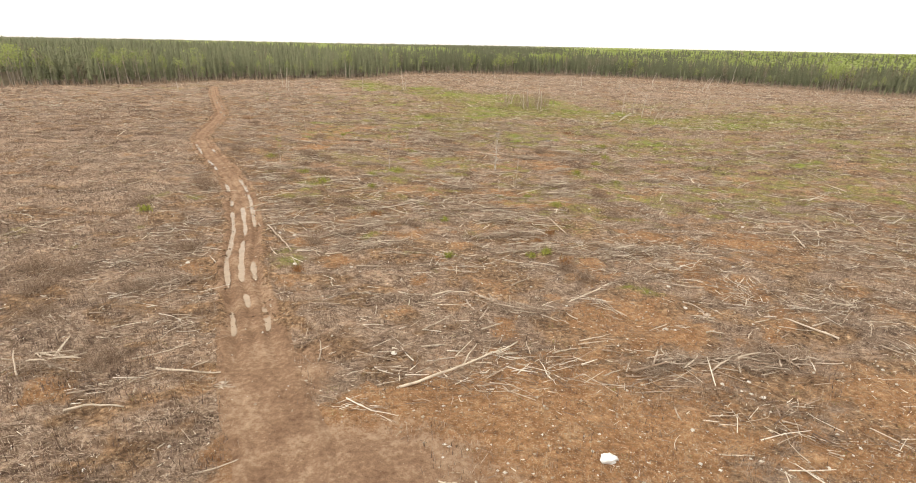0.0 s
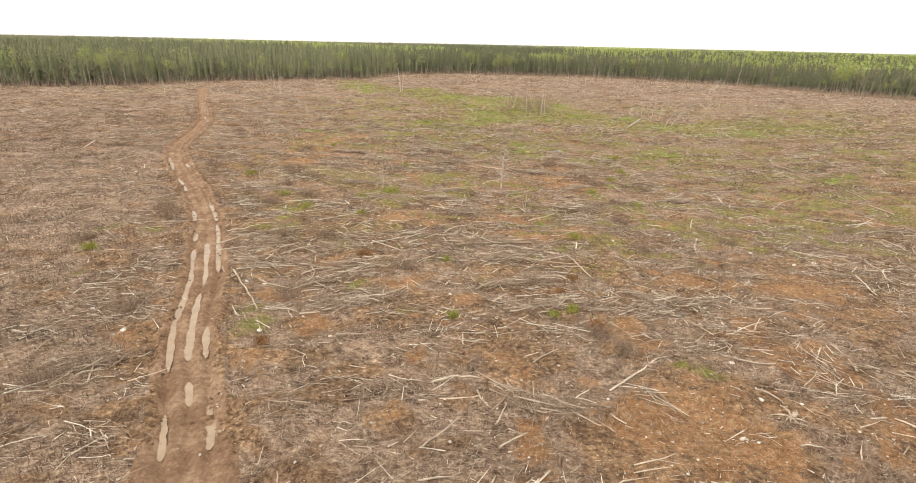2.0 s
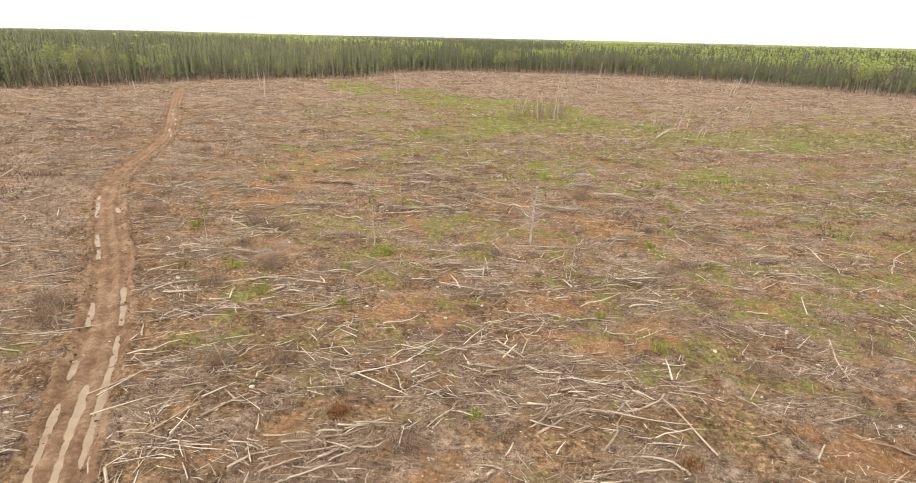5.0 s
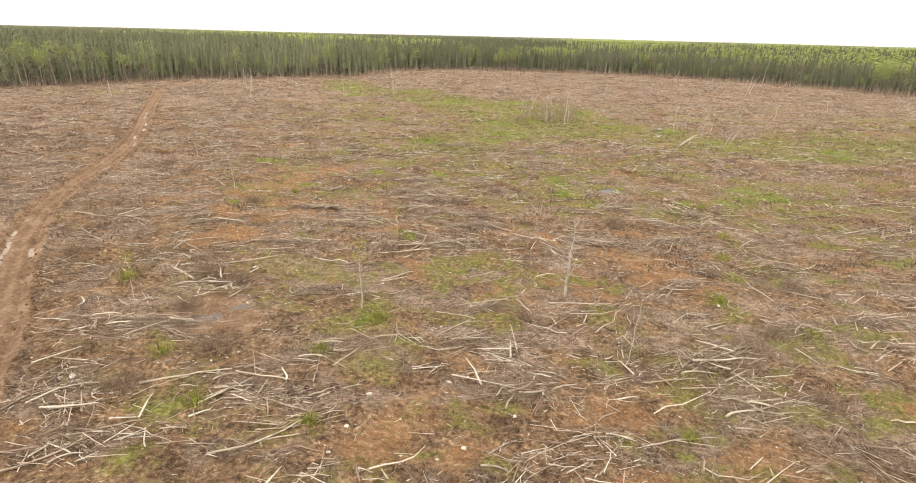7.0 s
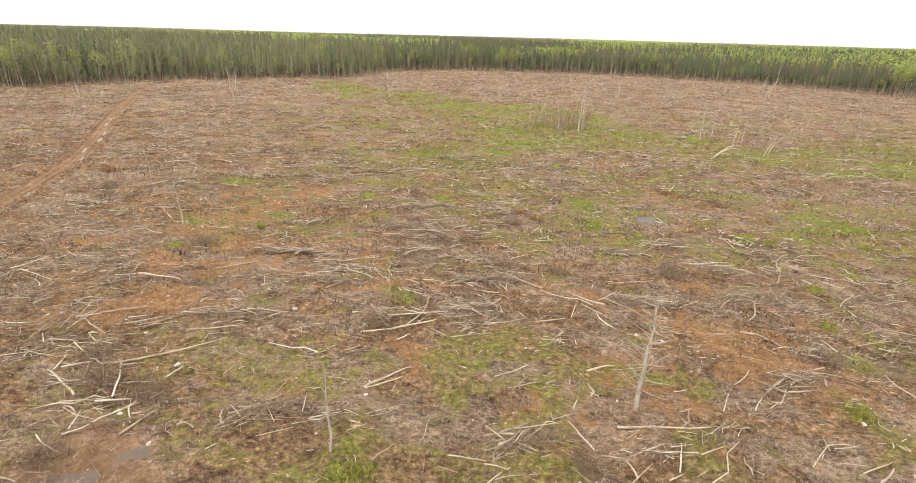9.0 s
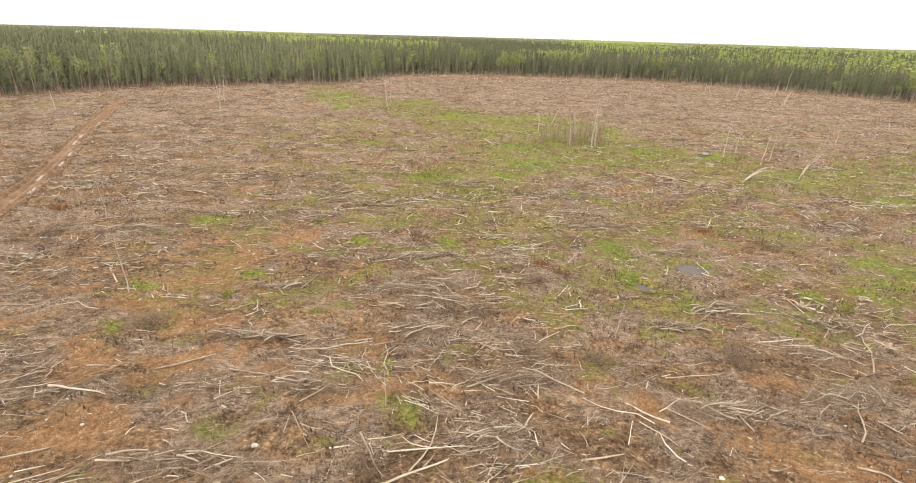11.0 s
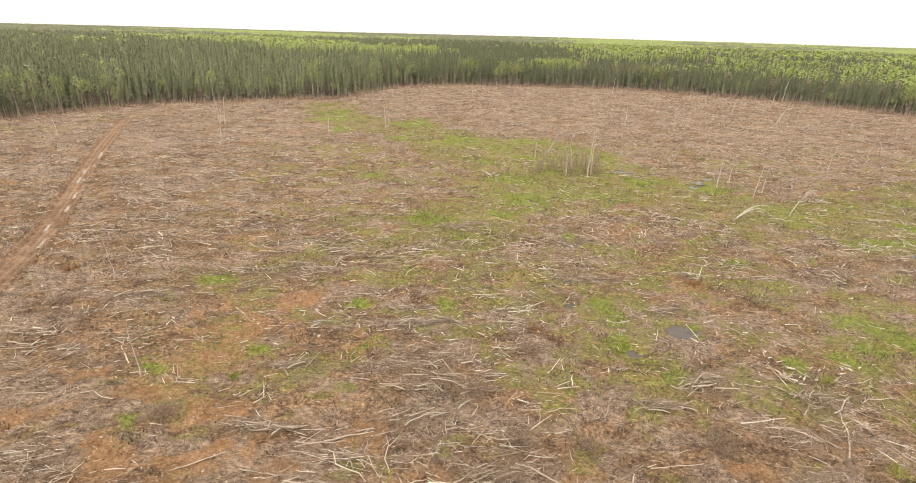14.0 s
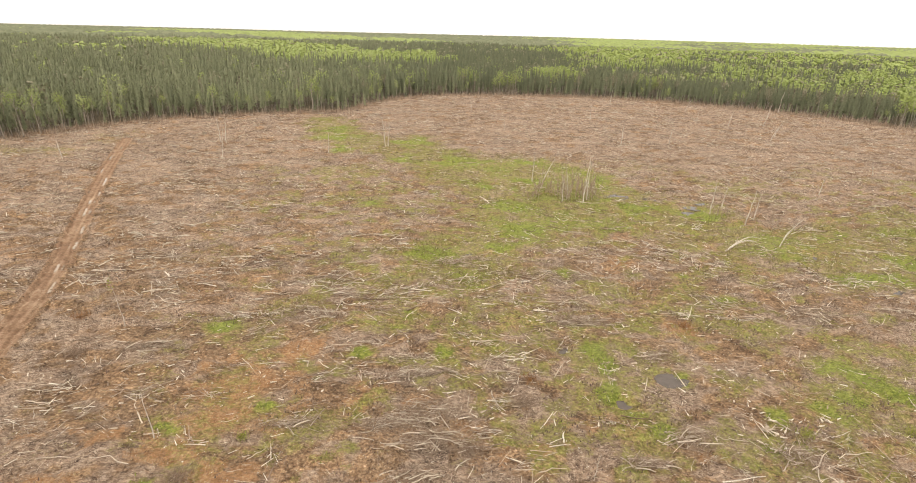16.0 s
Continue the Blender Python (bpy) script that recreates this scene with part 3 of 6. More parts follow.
def build_ground():
    # rows and columns that widen with the distance
    rows = steps(12.0, 0.39, 1.0052, 470.0)
    ys = np.array([-v for v in steps(-11.5, 0.9, 1.25, 600.0)][::-1] + rows + steps(rows[-1] + 3, 3.0, 1.09, 5000.0))
    side = steps(1.0, 0.01, 1.22, 95.0)
    us = np.array([-v for v in side[::-1]] + list(np.linspace(-1, 1, 500))[1:-1] + side)
    x, y = us[None, :] * (np.maximum(ys, 12.0) + 38)[:, None], np.repeat(ys[:, None], len(us), 1)
    d = near_line(x, y, TRACK_LINE, 8)
    z = ground_z(x, y) - 0.42 * (1 - smooth(d, 1.3, 2.2))
    inside = in_clearing(x, y)
    n, m = x.shape
    i = np.arange(n * m).reshape(n, m)
    faces = np.stack([i[:-1, :-1], i[:-1, 1:], i[1:, 1:], i[1:, :-1]], -1).reshape(-1, 4)
    wood = np.where(inside, 0.0, smooth(near_line(x, y, EDGE_LINE, 12), 0, 9))
    me = mesh_from("ground", np.stack([x, y, z], -1).reshape(-1, 3), faces, [GROUND], {
        "green": green_at(x, y).ravel(), "brush": brush_at(x, y).ravel(), "soil": soil_at(x, y).ravel(), "wood": wood.ravel(),
        "mud": np.maximum(0.65 * (1 - smooth(d + 1.8 * (vnoise(x, y, 1.4, 9) - 0.5), 1.0, 2.5)), blobs(*warped(x, y, 3), [(-4.0, 16.5, 6.0, 5.0), (-9.5, 24, 3.2, 5.0), (-20.5, 82.0, 3.0, 2.4)])).ravel()}, shade=True)
    tagged(new("ground", me), "brown cutover ground with orange soil and moss", "ground", kind="structure")


RUTS = (-1.05, 0.02, 0.98)


def rut_profile(off, s):
    wig = 0.12 * (vnoise(s, s * 0, 6, 31) - 0.5)
    z = np.zeros(np.broadcast(off, s).shape)
    for k, c in enumerate(RUTS):
        z = z - (0.25 if k != 1 else 0.21) * np.exp(-((off - c - wig - 0.14 * (vnoise(s, s * 0 + k, 1.3, 36) - 0.5)) / 0.25) ** 2)
    z = z + 0.16 * np.exp(-((np.abs(off) - 1.72) / 0.28) ** 2) * (0.6 + 0.8 * vnoise(s, off, 1.3, 33))
    return z + 0.10 * (vnoise(s, off, 0.45, 34) - 0.5) + 0.07 * (vnoise(s, off, 0.24, 37) - 0.5) + 0.08 * (vnoise(s, off * 0.5, 1.9, 35) - 0.5)


def build_track():
    line = TRACK_LINE
    run = np.arange(len(line)) * 0.30
    tang = np.gradient(line, axis=0)
    tang /= np.hypot(*tang.T)[:, None]
    side = np.stack([tang[:, 1], -tang[:, 0]], 1)
    off = np.linspace(-2.4, 2.4, 33)
    p = line[:, None, :] + side[:, None, :] * off[None, :, None]
    flat = np.abs(off)[None, :]
    base = terrain(p[..., 0], p[..., 1]) * (1 - smooth(flat, 1.4, 2.2)) + ground_z(p[..., 0], p[..., 1]) * smooth(flat, 1.4, 2.2)
    base = base + rut_profile(off[None, :], run[:, None]) * (0.25 + 0.75 * smooth(line[:, 1:2], 25, 33)) * (1 - smooth(flat, 1.95, 2.35)) + 0.02 - 0.16 * smooth(flat, 2.05, 2.4)
    n, m = len(line), len(off)
    i = np.arange(n * m).reshape(n, m)
    faces = np.stack([i[:-1, :-1], i[:-1, 1:], i[1:, 1:], i[1:, :-1]], -1).reshape(-1, 4)[:, ::-1]
    x, y = p[..., 0], p[..., 1]
    mud = 1 - 0.8 * smooth(flat + 0.9 * (vnoise(x, y, 1.6, 38) - 0.5), 1.3, 2.0) * smooth(y, 27, 33)
    me = mesh_from("dirt_track", np.concatenate([p, base[..., None]], -1).reshape(-1, 3), faces, [GROUND], {
        "green": x.ravel() * 0, "brush": (brush_at(x, y) * smooth(flat, 1.5, 2.1)).ravel(), "soil": (soil_at(x, y) * 0.6).ravel(), "wood": x.ravel() * 0, "mud": mud.ravel()}, shade=True)
    tagged(new("dirt_track", me), "rutted muddy dirt track with standing water", "track", kind="structure")
    return line, side, run


def build_puddles(line, side, run):
    """Long puddles of muddy water in the ruts: rut, first and last y, width."""
    rows = [(0, 30.5, 34, 0.28), (2, 30.5, 34, 0.32), (1, 34, 36.5, 0.30), (0, 37.5, 57.5, 0.42), (1, 38.5, 48, 0.40), (1, 49, 59, 0.46), (2, 38.5, 42.5, 0.30), (2, 51.5, 64, 0.40),
            (2, 65.3, 71.5, 0.62), (0, 65.8, 69.8, 0.50), (0, 59.5, 62, 0.30), (0, 78, 80.5, 0.40), (0, 81, 84.5, 0.40), (0, 89.5, 98.5, 0.50), (2, 90.6, 93, 0.75),
            (2, 125, 127.5, 0.5), (2, 146, 150, 0.6), (1, 153.5, 157, 0.6), (2, 163, 167, 0.65), (2, 171, 175, 0.6), (1, 182, 187, 0.6), (1, 190, 193, 0.7), (2, 196, 199.5, 0.6),
            (2, 205, 213, 0.6), (0, 219, 224, 0.6), (0, 236, 243, 0.6), (1, 251, 256, 0.6)]
    for k, y0, y1, w in rows:
        idx = np.nonzero((line[:, 1] >= y0) & (line[:, 1] <= y1))[0]
        s = run[idx]
        u = (s - s[0]) / max(s[-1] - s[0], 0.1)
        half = 0.85 * w * np.clip(np.sin(np.pi * np.clip(u, 0.004, 0.996)), 0, 1) ** 0.35 * np.clip(0.25 + 1.5 * (0.6 * vnoise(s, s * 0, 1.1, 40 + k) + 0.4 * vnoise(s, s * 0, 0.45, 44 + k)), 0.12, 1.25) * (1 + 0.7 * smooth(line[idx, 1], 100, 190))
        wig = 0.12 * (vnoise(s, s * 0, 6, 31) - 0.5) + 0.16 * (vnoise(s, s * 0, 1.7, 47) - 0.5)
        verts = []
        for sgn in (-1, -0.4, 0.4, 1):
            q = line[idx] + side[idx] * (RUTS[k] + wig + sgn * half)[:, None]
            c = line[idx] + side[idx] * RUTS[k]
            z = terrain(c[:, 0], c[:, 1]) - (0.105 if k != 1 else 0.085)
            verts.append(np.column_stack([q, z]))
        n = len(idx)
        v = np.stack(verts, 1).reshape(-1, 3)
        i = np.arange(n * 4).reshape(n, 4)
        f = np.stack([i[:-1, :-1], i[:-1, 1:], i[1:, 1:], i[1:, :-1]], -1).reshape(-1, 4)[:, ::-1]
        tagged(new("puddle", mesh_from("puddle", v, f, [MUDWATER], shade=True)), "long shallow puddle of milky brown water in a rut", "puddle", "puddles in the track ruts", "structure")


def build_pools():
    for cx, cy, r in POOLS:
        a = np.linspace(0, 2 * np.pi, 40, endpoint=False)
        rad = r * (0.85 + 0.5 * (vnoise(np.cos(a) * 2 + cx, np.sin(a) * 2 + cy, 1.1, 51) - 0.5) + 0.25 * (vnoise(np.cos(a) * 4 + cx, np.sin(a) * 4 + cy, 0.7, 52) - 0.5))
        ring = np.column_stack([cx + rad * 1.7 * np.cos(a), cy + rad * 1.1 * np.sin(a), 0 * a])
        z = float(ground_z(cx, cy)) + 0.06
        ring[:, 2] = z
        v = np.concatenate([[[cx, cy, z]], ring])
        f = np.array([(0, 1 + k, 1 + (k + 1) % 40) for k in range(40)])
        tagged(new("pool", mesh_from("pool", v, f, [BROWNWATER if cy < 100 else DARKWATER], shade=True)), "shallow muddy brown pool of standing water" if cy < 100 else "shallow dark pool of standing water among slash", "pool", "pools on the cutover", "structure")


build_ground()
build_puddles(*build_track())
build_pools()

# ---- the forest ----
def tube(points, radii, sides=5, cap=False):
    """A tapered tube along points: verts and triangles."""
    p, r = np.asarray(points, float), np.asarray(radii, float)
    t = np.gradient(p, axis=0)
    t /= np.linalg.norm(t, axis=1)[:, None] + 1e-9
    ref = np.where(np.abs(t[:, 2:3]) > 0.8, [[1.0, 0, 0]], [[0, 0, 1.0]])
    a = np.cross(t, ref)
    a /= np.linalg.norm(a, axis=1)[:, None] + 1e-9
    b = np.cross(t, a)
    ang = np.arange(sides) * 2 * np.pi / sides
    v = p[:, None] + r[:, None, None] * (np.cos(ang)[None, :, None] * a[:, None] + np.sin(ang)[None, :, None] * b[:, None])
    n = len(p)
    i = np.arange(n * sides).reshape(n, sides)
    j = np.roll(i, -1, 1)
    f = np.concatenate([np.stack([i[:-1], j[:-1], j[1:]], -1).reshape(-1, 3), np.stack([i[:-1], j[1:], i[1:]], -1).reshape(-1, 3)])
    v = v.reshape(-1, 3)
    if cap:
        k = len(v)
        v = np.concatenate([v, p[:1], p[-1:]])
        f = np.concatenate([f, [(k, j[0, q], i[0, q]) for q in range(sides)], [(k + 1, i[-1, q], j[-1, q]) for q in range(sides)]])
    return v, f


def join(pieces):
    vs, fs, k = [], [], 0
    for v, f in pieces:
        vs.append(v)
        fs.append(np.asarray(f) + k)
        k += len(v)
    return np.concatenate(vs), np.concatenate(fs)


def spruce(r, height, radius, bare, tiers, sides):
    """A narrow conifer: trunk and ragged drooping skirts of boughs, tier over tier."""
    lean = r.normal(0, 0.012, 2) * height
    trunk = tube([(0, 0, -0.6), (lean[0] * 0.3, lean[1] * 0.3, height * 0.4), (lean[0], lean[1], height)], [0.0075 * height, 0.006 * height, 0.012], 5)
    vs, fs = [], []
    step = height * (1 - bare) / tiers
    for k in range(tiers):
        u = (k + r.uniform(-0.25, 0.25)) / tiers
        z = height * (bare + (1 - bare) * max(0, u))
        rad = max(0.22, radius * (1 - max(0, u)) ** 0.7 * (0.6 + 0.4 * min(1, (u + 0.1) * 4)) * r.uniform(0.8, 1.15))
        base = np.array([lean[0] * z / height, lean[1] * z / height, z])
        n = len(vs)
        vs.append(base + (0, 0, step * 1.5))
        turn = r.uniform(0, 6.28)
        for q in range(2 * sides):
            a = turn + q * math.pi / sides + r.normal(0, 0.12)
            w = rad * (r.uniform(0.8, 1.4) if q % 2 == 0 else r.uniform(0.22, 0.5))
            vs.append(base + (math.cos(a) * w, math.sin(a) * w, -0.45 * w * r.uniform(0.3, 1.0) + (0.45 * step if q % 2 else r.uniform(-0.2, 0.25) * step)))
        fs += [(n, n + 1 + q, n + 1 + (q + 1) % (2 * sides)) for q in range(2 * sides)]
    return trunk, (np.array(vs), np.array(fs))


def broadleaf(r, height, radius, bare, clumps, size, forks=4):
    """An aspen or birch: a bent pale trunk, rising limbs, a loose crown of small leaf clumps."""
    bend = r.normal(0, 0.03, 2) * height
    line = np.array([(0, 0, -0.6), (bend[0] * 0.6, bend[1] * 0.3, height * 0.35), (bend[0], bend[1], height * 0.7), (bend[0] * 0.7, bend[1] * 1.2, height * 0.96)])
    wood = [tube(line, [0.0085 * height, 0.007 * height, 0.005 * height, 0.02], 5)]
    ends = [line[-1]]
    for k in range(forks):
        u = r.uniform(bare, 0.85)
        z = u * height
        a = r.uniform(0, 6.28)
        start = np.array([np.interp(z, line[:, 2], line[:, 0]), np.interp(z, line[:, 2], line[:, 1]), z])
        reach = radius * r.uniform(0.5, 0.9) * (1.2 - u * 0.6)
        end = start + (math.cos(a) * reach, math.sin(a) * reach, height * r.uniform(0.08, 0.18))
        wood.append(tube([start, (start + end) / 2 + (0, 0, 0.15), end], [0.004 * height, 0.003 * height, 0.015], 3))
        ends.append(end)
    lobe = r.integers(0, len(ends), clumps)
    c = np.array(ends)[lobe] + r.normal(0, 1, (clumps, 3)) * (radius * 0.42, radius * 0.42, height * 0.075)
    d1, d2 = r.normal(0, 1, (clumps, 3)), r.normal(0, 1, (clumps, 3))
    d1 /= np.linalg.norm(d1, axis=1)[:, None]
    d2 /= np.linalg.norm(d2, axis=1)[:, None]
    q = size * r.uniform(0.6, 1.4, (clumps, 1))
    v = np.stack([c + d1 * q, c - d1 * q * 0.5 + d2 * q * 0.8, c - d1 * q * 0.5 - d2 * q * 0.8], 1).reshape(-1, 3)
    return join(wood), (v, np.arange(len(v)).reshape(-1, 3))


def puff(r, height, radius, leaves, size):
    """A distant broadleaf crown: loose sprays of leaves over an uneven rounded top."""
    u, a = r.uniform(-0.45, 1.0, leaves), r.uniform(0, 6.28, leaves)
    rim = np.sqrt(1 - u ** 2) * radius * r.uniform(0.55, 1.15, leaves)
    c = np.column_stack([np.cos(a) * rim, np.sin(a) * rim, height * (0.74 + 0.26 * u * r.uniform(0.8, 1.1, leaves))])
    up = np.column_stack([np.cos(a) * rim / radius * 0.7, np.sin(a) * rim / radius * 0.7, 0.6 + 0 * a]) + r.normal(0, 0.20, (leaves, 3))
    up /= np.linalg.norm(up, axis=1)[:, None]
    d1 = np.cross(up, r.normal(0, 1, (leaves, 3)))
    d1 /= np.linalg.norm(d1, axis=1)[:, None]
    d2 = np.cross(up, d1)
    q = size * r.uniform(0.6, 1.4, (leaves, 1))
    v = np.stack([c + d1 * q, c - d1 * q * 0.5 + d2 * q * 0.85, c - d1 * q * 0.5 - d2 * q * 0.85], 1).reshape(-1, 3)
    return v, np.arange(len(v)).reshape(-1, 3)


def scatter(template, x, y, z, scale, wide, tint, turn):
    """Copies of a template (verts, faces) as one array, with a tint for each copy."""
    v, f = template
    c, s = np.cos(turn)[:, None], np.sin(turn)[:, None]
    out = np.empty((len(x), len(v), 3), np.float32)
    out[..., 0] = (v[None, :, 0] * c - v[None, :, 1] * s) * wide[:, None] + x[:, None]
    out[..., 1] = (v[None, :, 0] * s + v[None, :, 1] * c) * wide[:, None] + y[:, None]
    out[..., 2] = v[None, :, 2] * scale[:, None] + z[:, None]
    faces = f[None] + (np.arange(len(x)) * len(v))[:, None, None]
    return out.reshape(-1, 3), faces.reshape(-1, 3), np.repeat(tint, len(v))


def stuff(name, label, category, mats, blocks):
    """One mesh of many small pieces: blocks of (verts, faces, tint, material index)."""
    vs, fs, ts, ms, k = [], [], [], [], 0
    for v, f, t, m in blocks:
        vs.append(v)
        fs.append(f + k)
        ts.append(t)
        ms.append(np.full(len(f), m))
        k += len(v)
    me = mesh_from(name, np.concatenate(vs), np.concatenate(fs), mats, {"tint": np.concatenate(ts)}, np.concatenate(ms))
    return tagged(new(name, me), label, category, kind="stuff")


LIME = [(-390, 1030, 120, 110), (-290, 920, 90, 120), (-207, 830, 80, 100), (-150, 730, 60, 80), (-125, 615, 45, 50), (-80, 625, 50, 50), (-42, 640, 40, 45), (-70, 715, 60, 60), (-374, 690, 32, 40),
        (34, 448, 9, 5), (75, 429, 5, 5), (-29, 466, 6, 5), (2, 462, 8, 5), (130, 452, 7, 6)]
DARK = [(202, 567, 26, 40), (481, 953, 110, 28), (392, 640, 40, 40), (132, 520, 34, 34), (66, 655, 60, 80), (139, 784, 60, 50), (590, 877, 60, 50), (-5, 567, 60, 70), (330, 760, 50, 24)]


def leafy_share(x, y):
    """Where spring-green broadleaves stand among the conifers, 0 to 1."""
    az = np.arctan2(x, y - 60)
    v = vnoise(x, y * 0.6, 75, 61) * 0.5 + vnoise(x, y, 24, 62) * 0.5
    right = smooth(az + 0.10 * (vnoise(x, y, 60, 67) - 0.5), 0.06, 0.26)
    deep = near_line(x, y, EDGE_LINE, 160) + 26 * (vnoise(x, y, 26, 63) - 0.5)
    near = 1 - smooth(deep, 30, 50)
    wx, wy = x + 46 * (vnoise(x, y, 40, 64) - 0.5), y + 46 * (vnoise(x, y, 40, 65) - 0.5)
    v = v - 0.33 + right * (0.53 - 0.50 * near) - 0.5 * smooth(blobs(wx, wy, DARK), 0.2, 0.7)
    v = v + 0.80 * smooth(blobs(0.4 * x + 0.6 * wx, 0.4 * y + 0.6 * wy, LIME), 0.3, 0.6)
    v = v + 0.16 * smooth(-az, 0.56, 0.68) * (1 - smooth(np.hypot(x, y - 60), 260, 330))
    return smooth(v, 0.47, 0.62)


def tree_size(x, y):
    return 0.75 - 0.04 * smooth(x, 0, 200)


TREE_MATS = [BARK, NEEDLES, BIRCH, LEAVES, BARE]


def plant_woods():
    r = np.random.default_rng(3)
    # templates at their true size, from full to sparse
    mid_c = [spruce(r, h, w, b, 8, 4) for h, w, b in ((17, 1.65, 0.26), (18.5, 1.5, 0.30), (14, 1.8, 0.18), (20, 1.6, 0.32))]
    mid_d = [broadleaf(r, h, w, 0.4, 110, 0.42) for h, w in ((17, 2.2), (15, 2.5), (18, 2.4))]
    far_c = [spruce(r, h, w, 0.36, 5, 4)[1] for h, w in ((17, 1.5), (19, 1.3), (15, 1.7), (20.5, 1.4), (13, 1.5))]
    far_d = [puff(r, h, w, 44, 0.74) for h, w in ((16, 2.3), (15, 2.6), (17, 2.2), (15.5, 2.7), (14, 2.3))]
    thin_c = [spruce(r, h, w, 0.40, 3, 3)[1] for h, w in ((17, 1.5), (19, 1.3), (15, 1.7), (20.5, 1.4))]
    thin_d = [puff(r, h, w, 20, 1.3) for h, w in ((16.5, 2.5), (15.5, 2.7), (17.5, 2.4))]

    def spots(r0, r1, per):
        area = 0.5 * (r1 ** 2 - r0 ** 2) * 1.66
        n = int(area / per)
        az = r.uniform(-0.83, 0.83, n)
        rad = np.sqrt(r.uniform(r0 ** 2, r1 ** 2, n))
        x, y = rad * np.sin(az), 60 + rad * np.cos(az)
        keep = ~in_clearing(x, y)
        return x[keep], y[keep]

    def layer(name, label, x, y, conifers, leafy, trunks, wide):
        share = leafy_share(x, y)
        pick = r.uniform(0, 1, len(x))
        leaf, grey = pick < share * 0.88 + 0.012, r.uniform(0, 1, len(x)) < 0.03 + 0.05 * smooth(np.arctan2(x, y - 60), 0.05, 0.3)
        z = terrain(x, y)
        size = tree_size(x, y) * np.clip(r.normal(0.96, 0.16, len(x)), 0.5, 1.14)
        size = np.where(leaf, 0.45 * size + 0.52, size * 1.04)
        girth = wide * r.uniform(0.8, 1.25, len(x))
        tint, turn = 0.5 * r.uniform(0, 1, len(x)) + 0.5 * smooth(vnoise(x, y, 13, 66), 0.1, 0.9), r.uniform(0, 6.28, len(x))
        # stands towards the left get a paler tint, in place of haze there
        side = smooth(np.arctan2(x, y - 60), -0.25, 0.05)
        tint = tint * (0.78 - 0.42 * side) + 0.16 * (1 - side)
        tint = np.where(leaf, np.clip(1.0 * tint + 0.42, 0, 1), tint)
        blocks = []
        for kinds, sel, wood, crown in ((conifers, ~leaf & ~grey, 0, 1), (leafy, leaf & ~grey, 2, 3), (leafy, grey, 2, 4)):
            which = r.integers(0, len(kinds), len(x))
            for k, t in enumerate(kinds):
                i = np.nonzero(sel & (which == k))[0]
                if len(i) == 0:
                    continue
                args = (x[i], y[i], z[i], size[i], girth[i], tint[i], turn[i])
                if trunks:
                    blocks.append((*scatter(t[0], *args), wood))
                    blocks.append((*scatter(t[1], *args), crown))
                else:
                    blocks.append((*scatter(t, *args), crown))
        stuff(name, label, "forest", TREE_MATS, blocks)

    x, y = spots(150, 560, 12)
    d = near_line(x, y, EDGE_LINE, 300)
    front = (d > 3) & (d < 40)
    layer("forest_margin", "dense spruce and aspen forest behind the edge trees", x[front], y[front], mid_c, mid_d, True, 1.0)
    x, y = spots(150, 680, 20)
    d = near_line(x, y, EDGE_LINE, 500)
    deep = (d >= 38)
    layer("forest", "mixed forest of dark spruce and spring-green aspen", x[deep], y[deep], far_c, far_d, False, 1.22)
    x, y = spots(680, 1300, 76)
    layer("forest_beyond", "mixed forest canopy with bright green aspen stands", x, y, thin_c, thin_d, False, 1.5)
    # the far canopy: low clumps to the skyline
    x, y = spots(1300, 4850, 1200)
    z = terrain(x, y)
    n = len(x)
    leafy = leafy_share(x * 0.35, y * 0.35) + r.normal(0, 0.2, n) > 0.5
    clump = np.array([(1, 0, 0.3), (0.3, 0.95, 0.35), (-0.8, 0.6, 0.3), (-0.8, -0.6, 0.35), (0.3, -0.95, 0.3), (0.1, 0.1, 1.0)])
    cone = (clump, np.array([(0, 1, 5), (1, 2, 5), (2, 3, 5), (3, 4, 5), (4, 0, 5)]))
    blocks = []
    for sel, m in ((~leafy, 1), (leafy, 3)):
        i = np.nonzero(sel)[0]
        blocks.append((*scatter(cone, x[i], y[i], z[i], r.uniform(8, 12, len(i)), r.uniform(14, 26, len(i)), r.uniform(0.3, 0.8, len(i)), r.uniform(0, 6.28, len(i))), m))
    stuff("far_woods", "distant wooded hills reaching the skyline", "forest", TREE_MATS, blocks)


def tree_kind(name, label, category, made, wood, crown):
    root = thing(name, label, category, "trees along the forest edge")
    part("trunk", mesh_from("trunk", *made[0], [wood], shade=True), root)
    part("crown", mesh_from("crown", *made[1], [crown]), root)
    return root


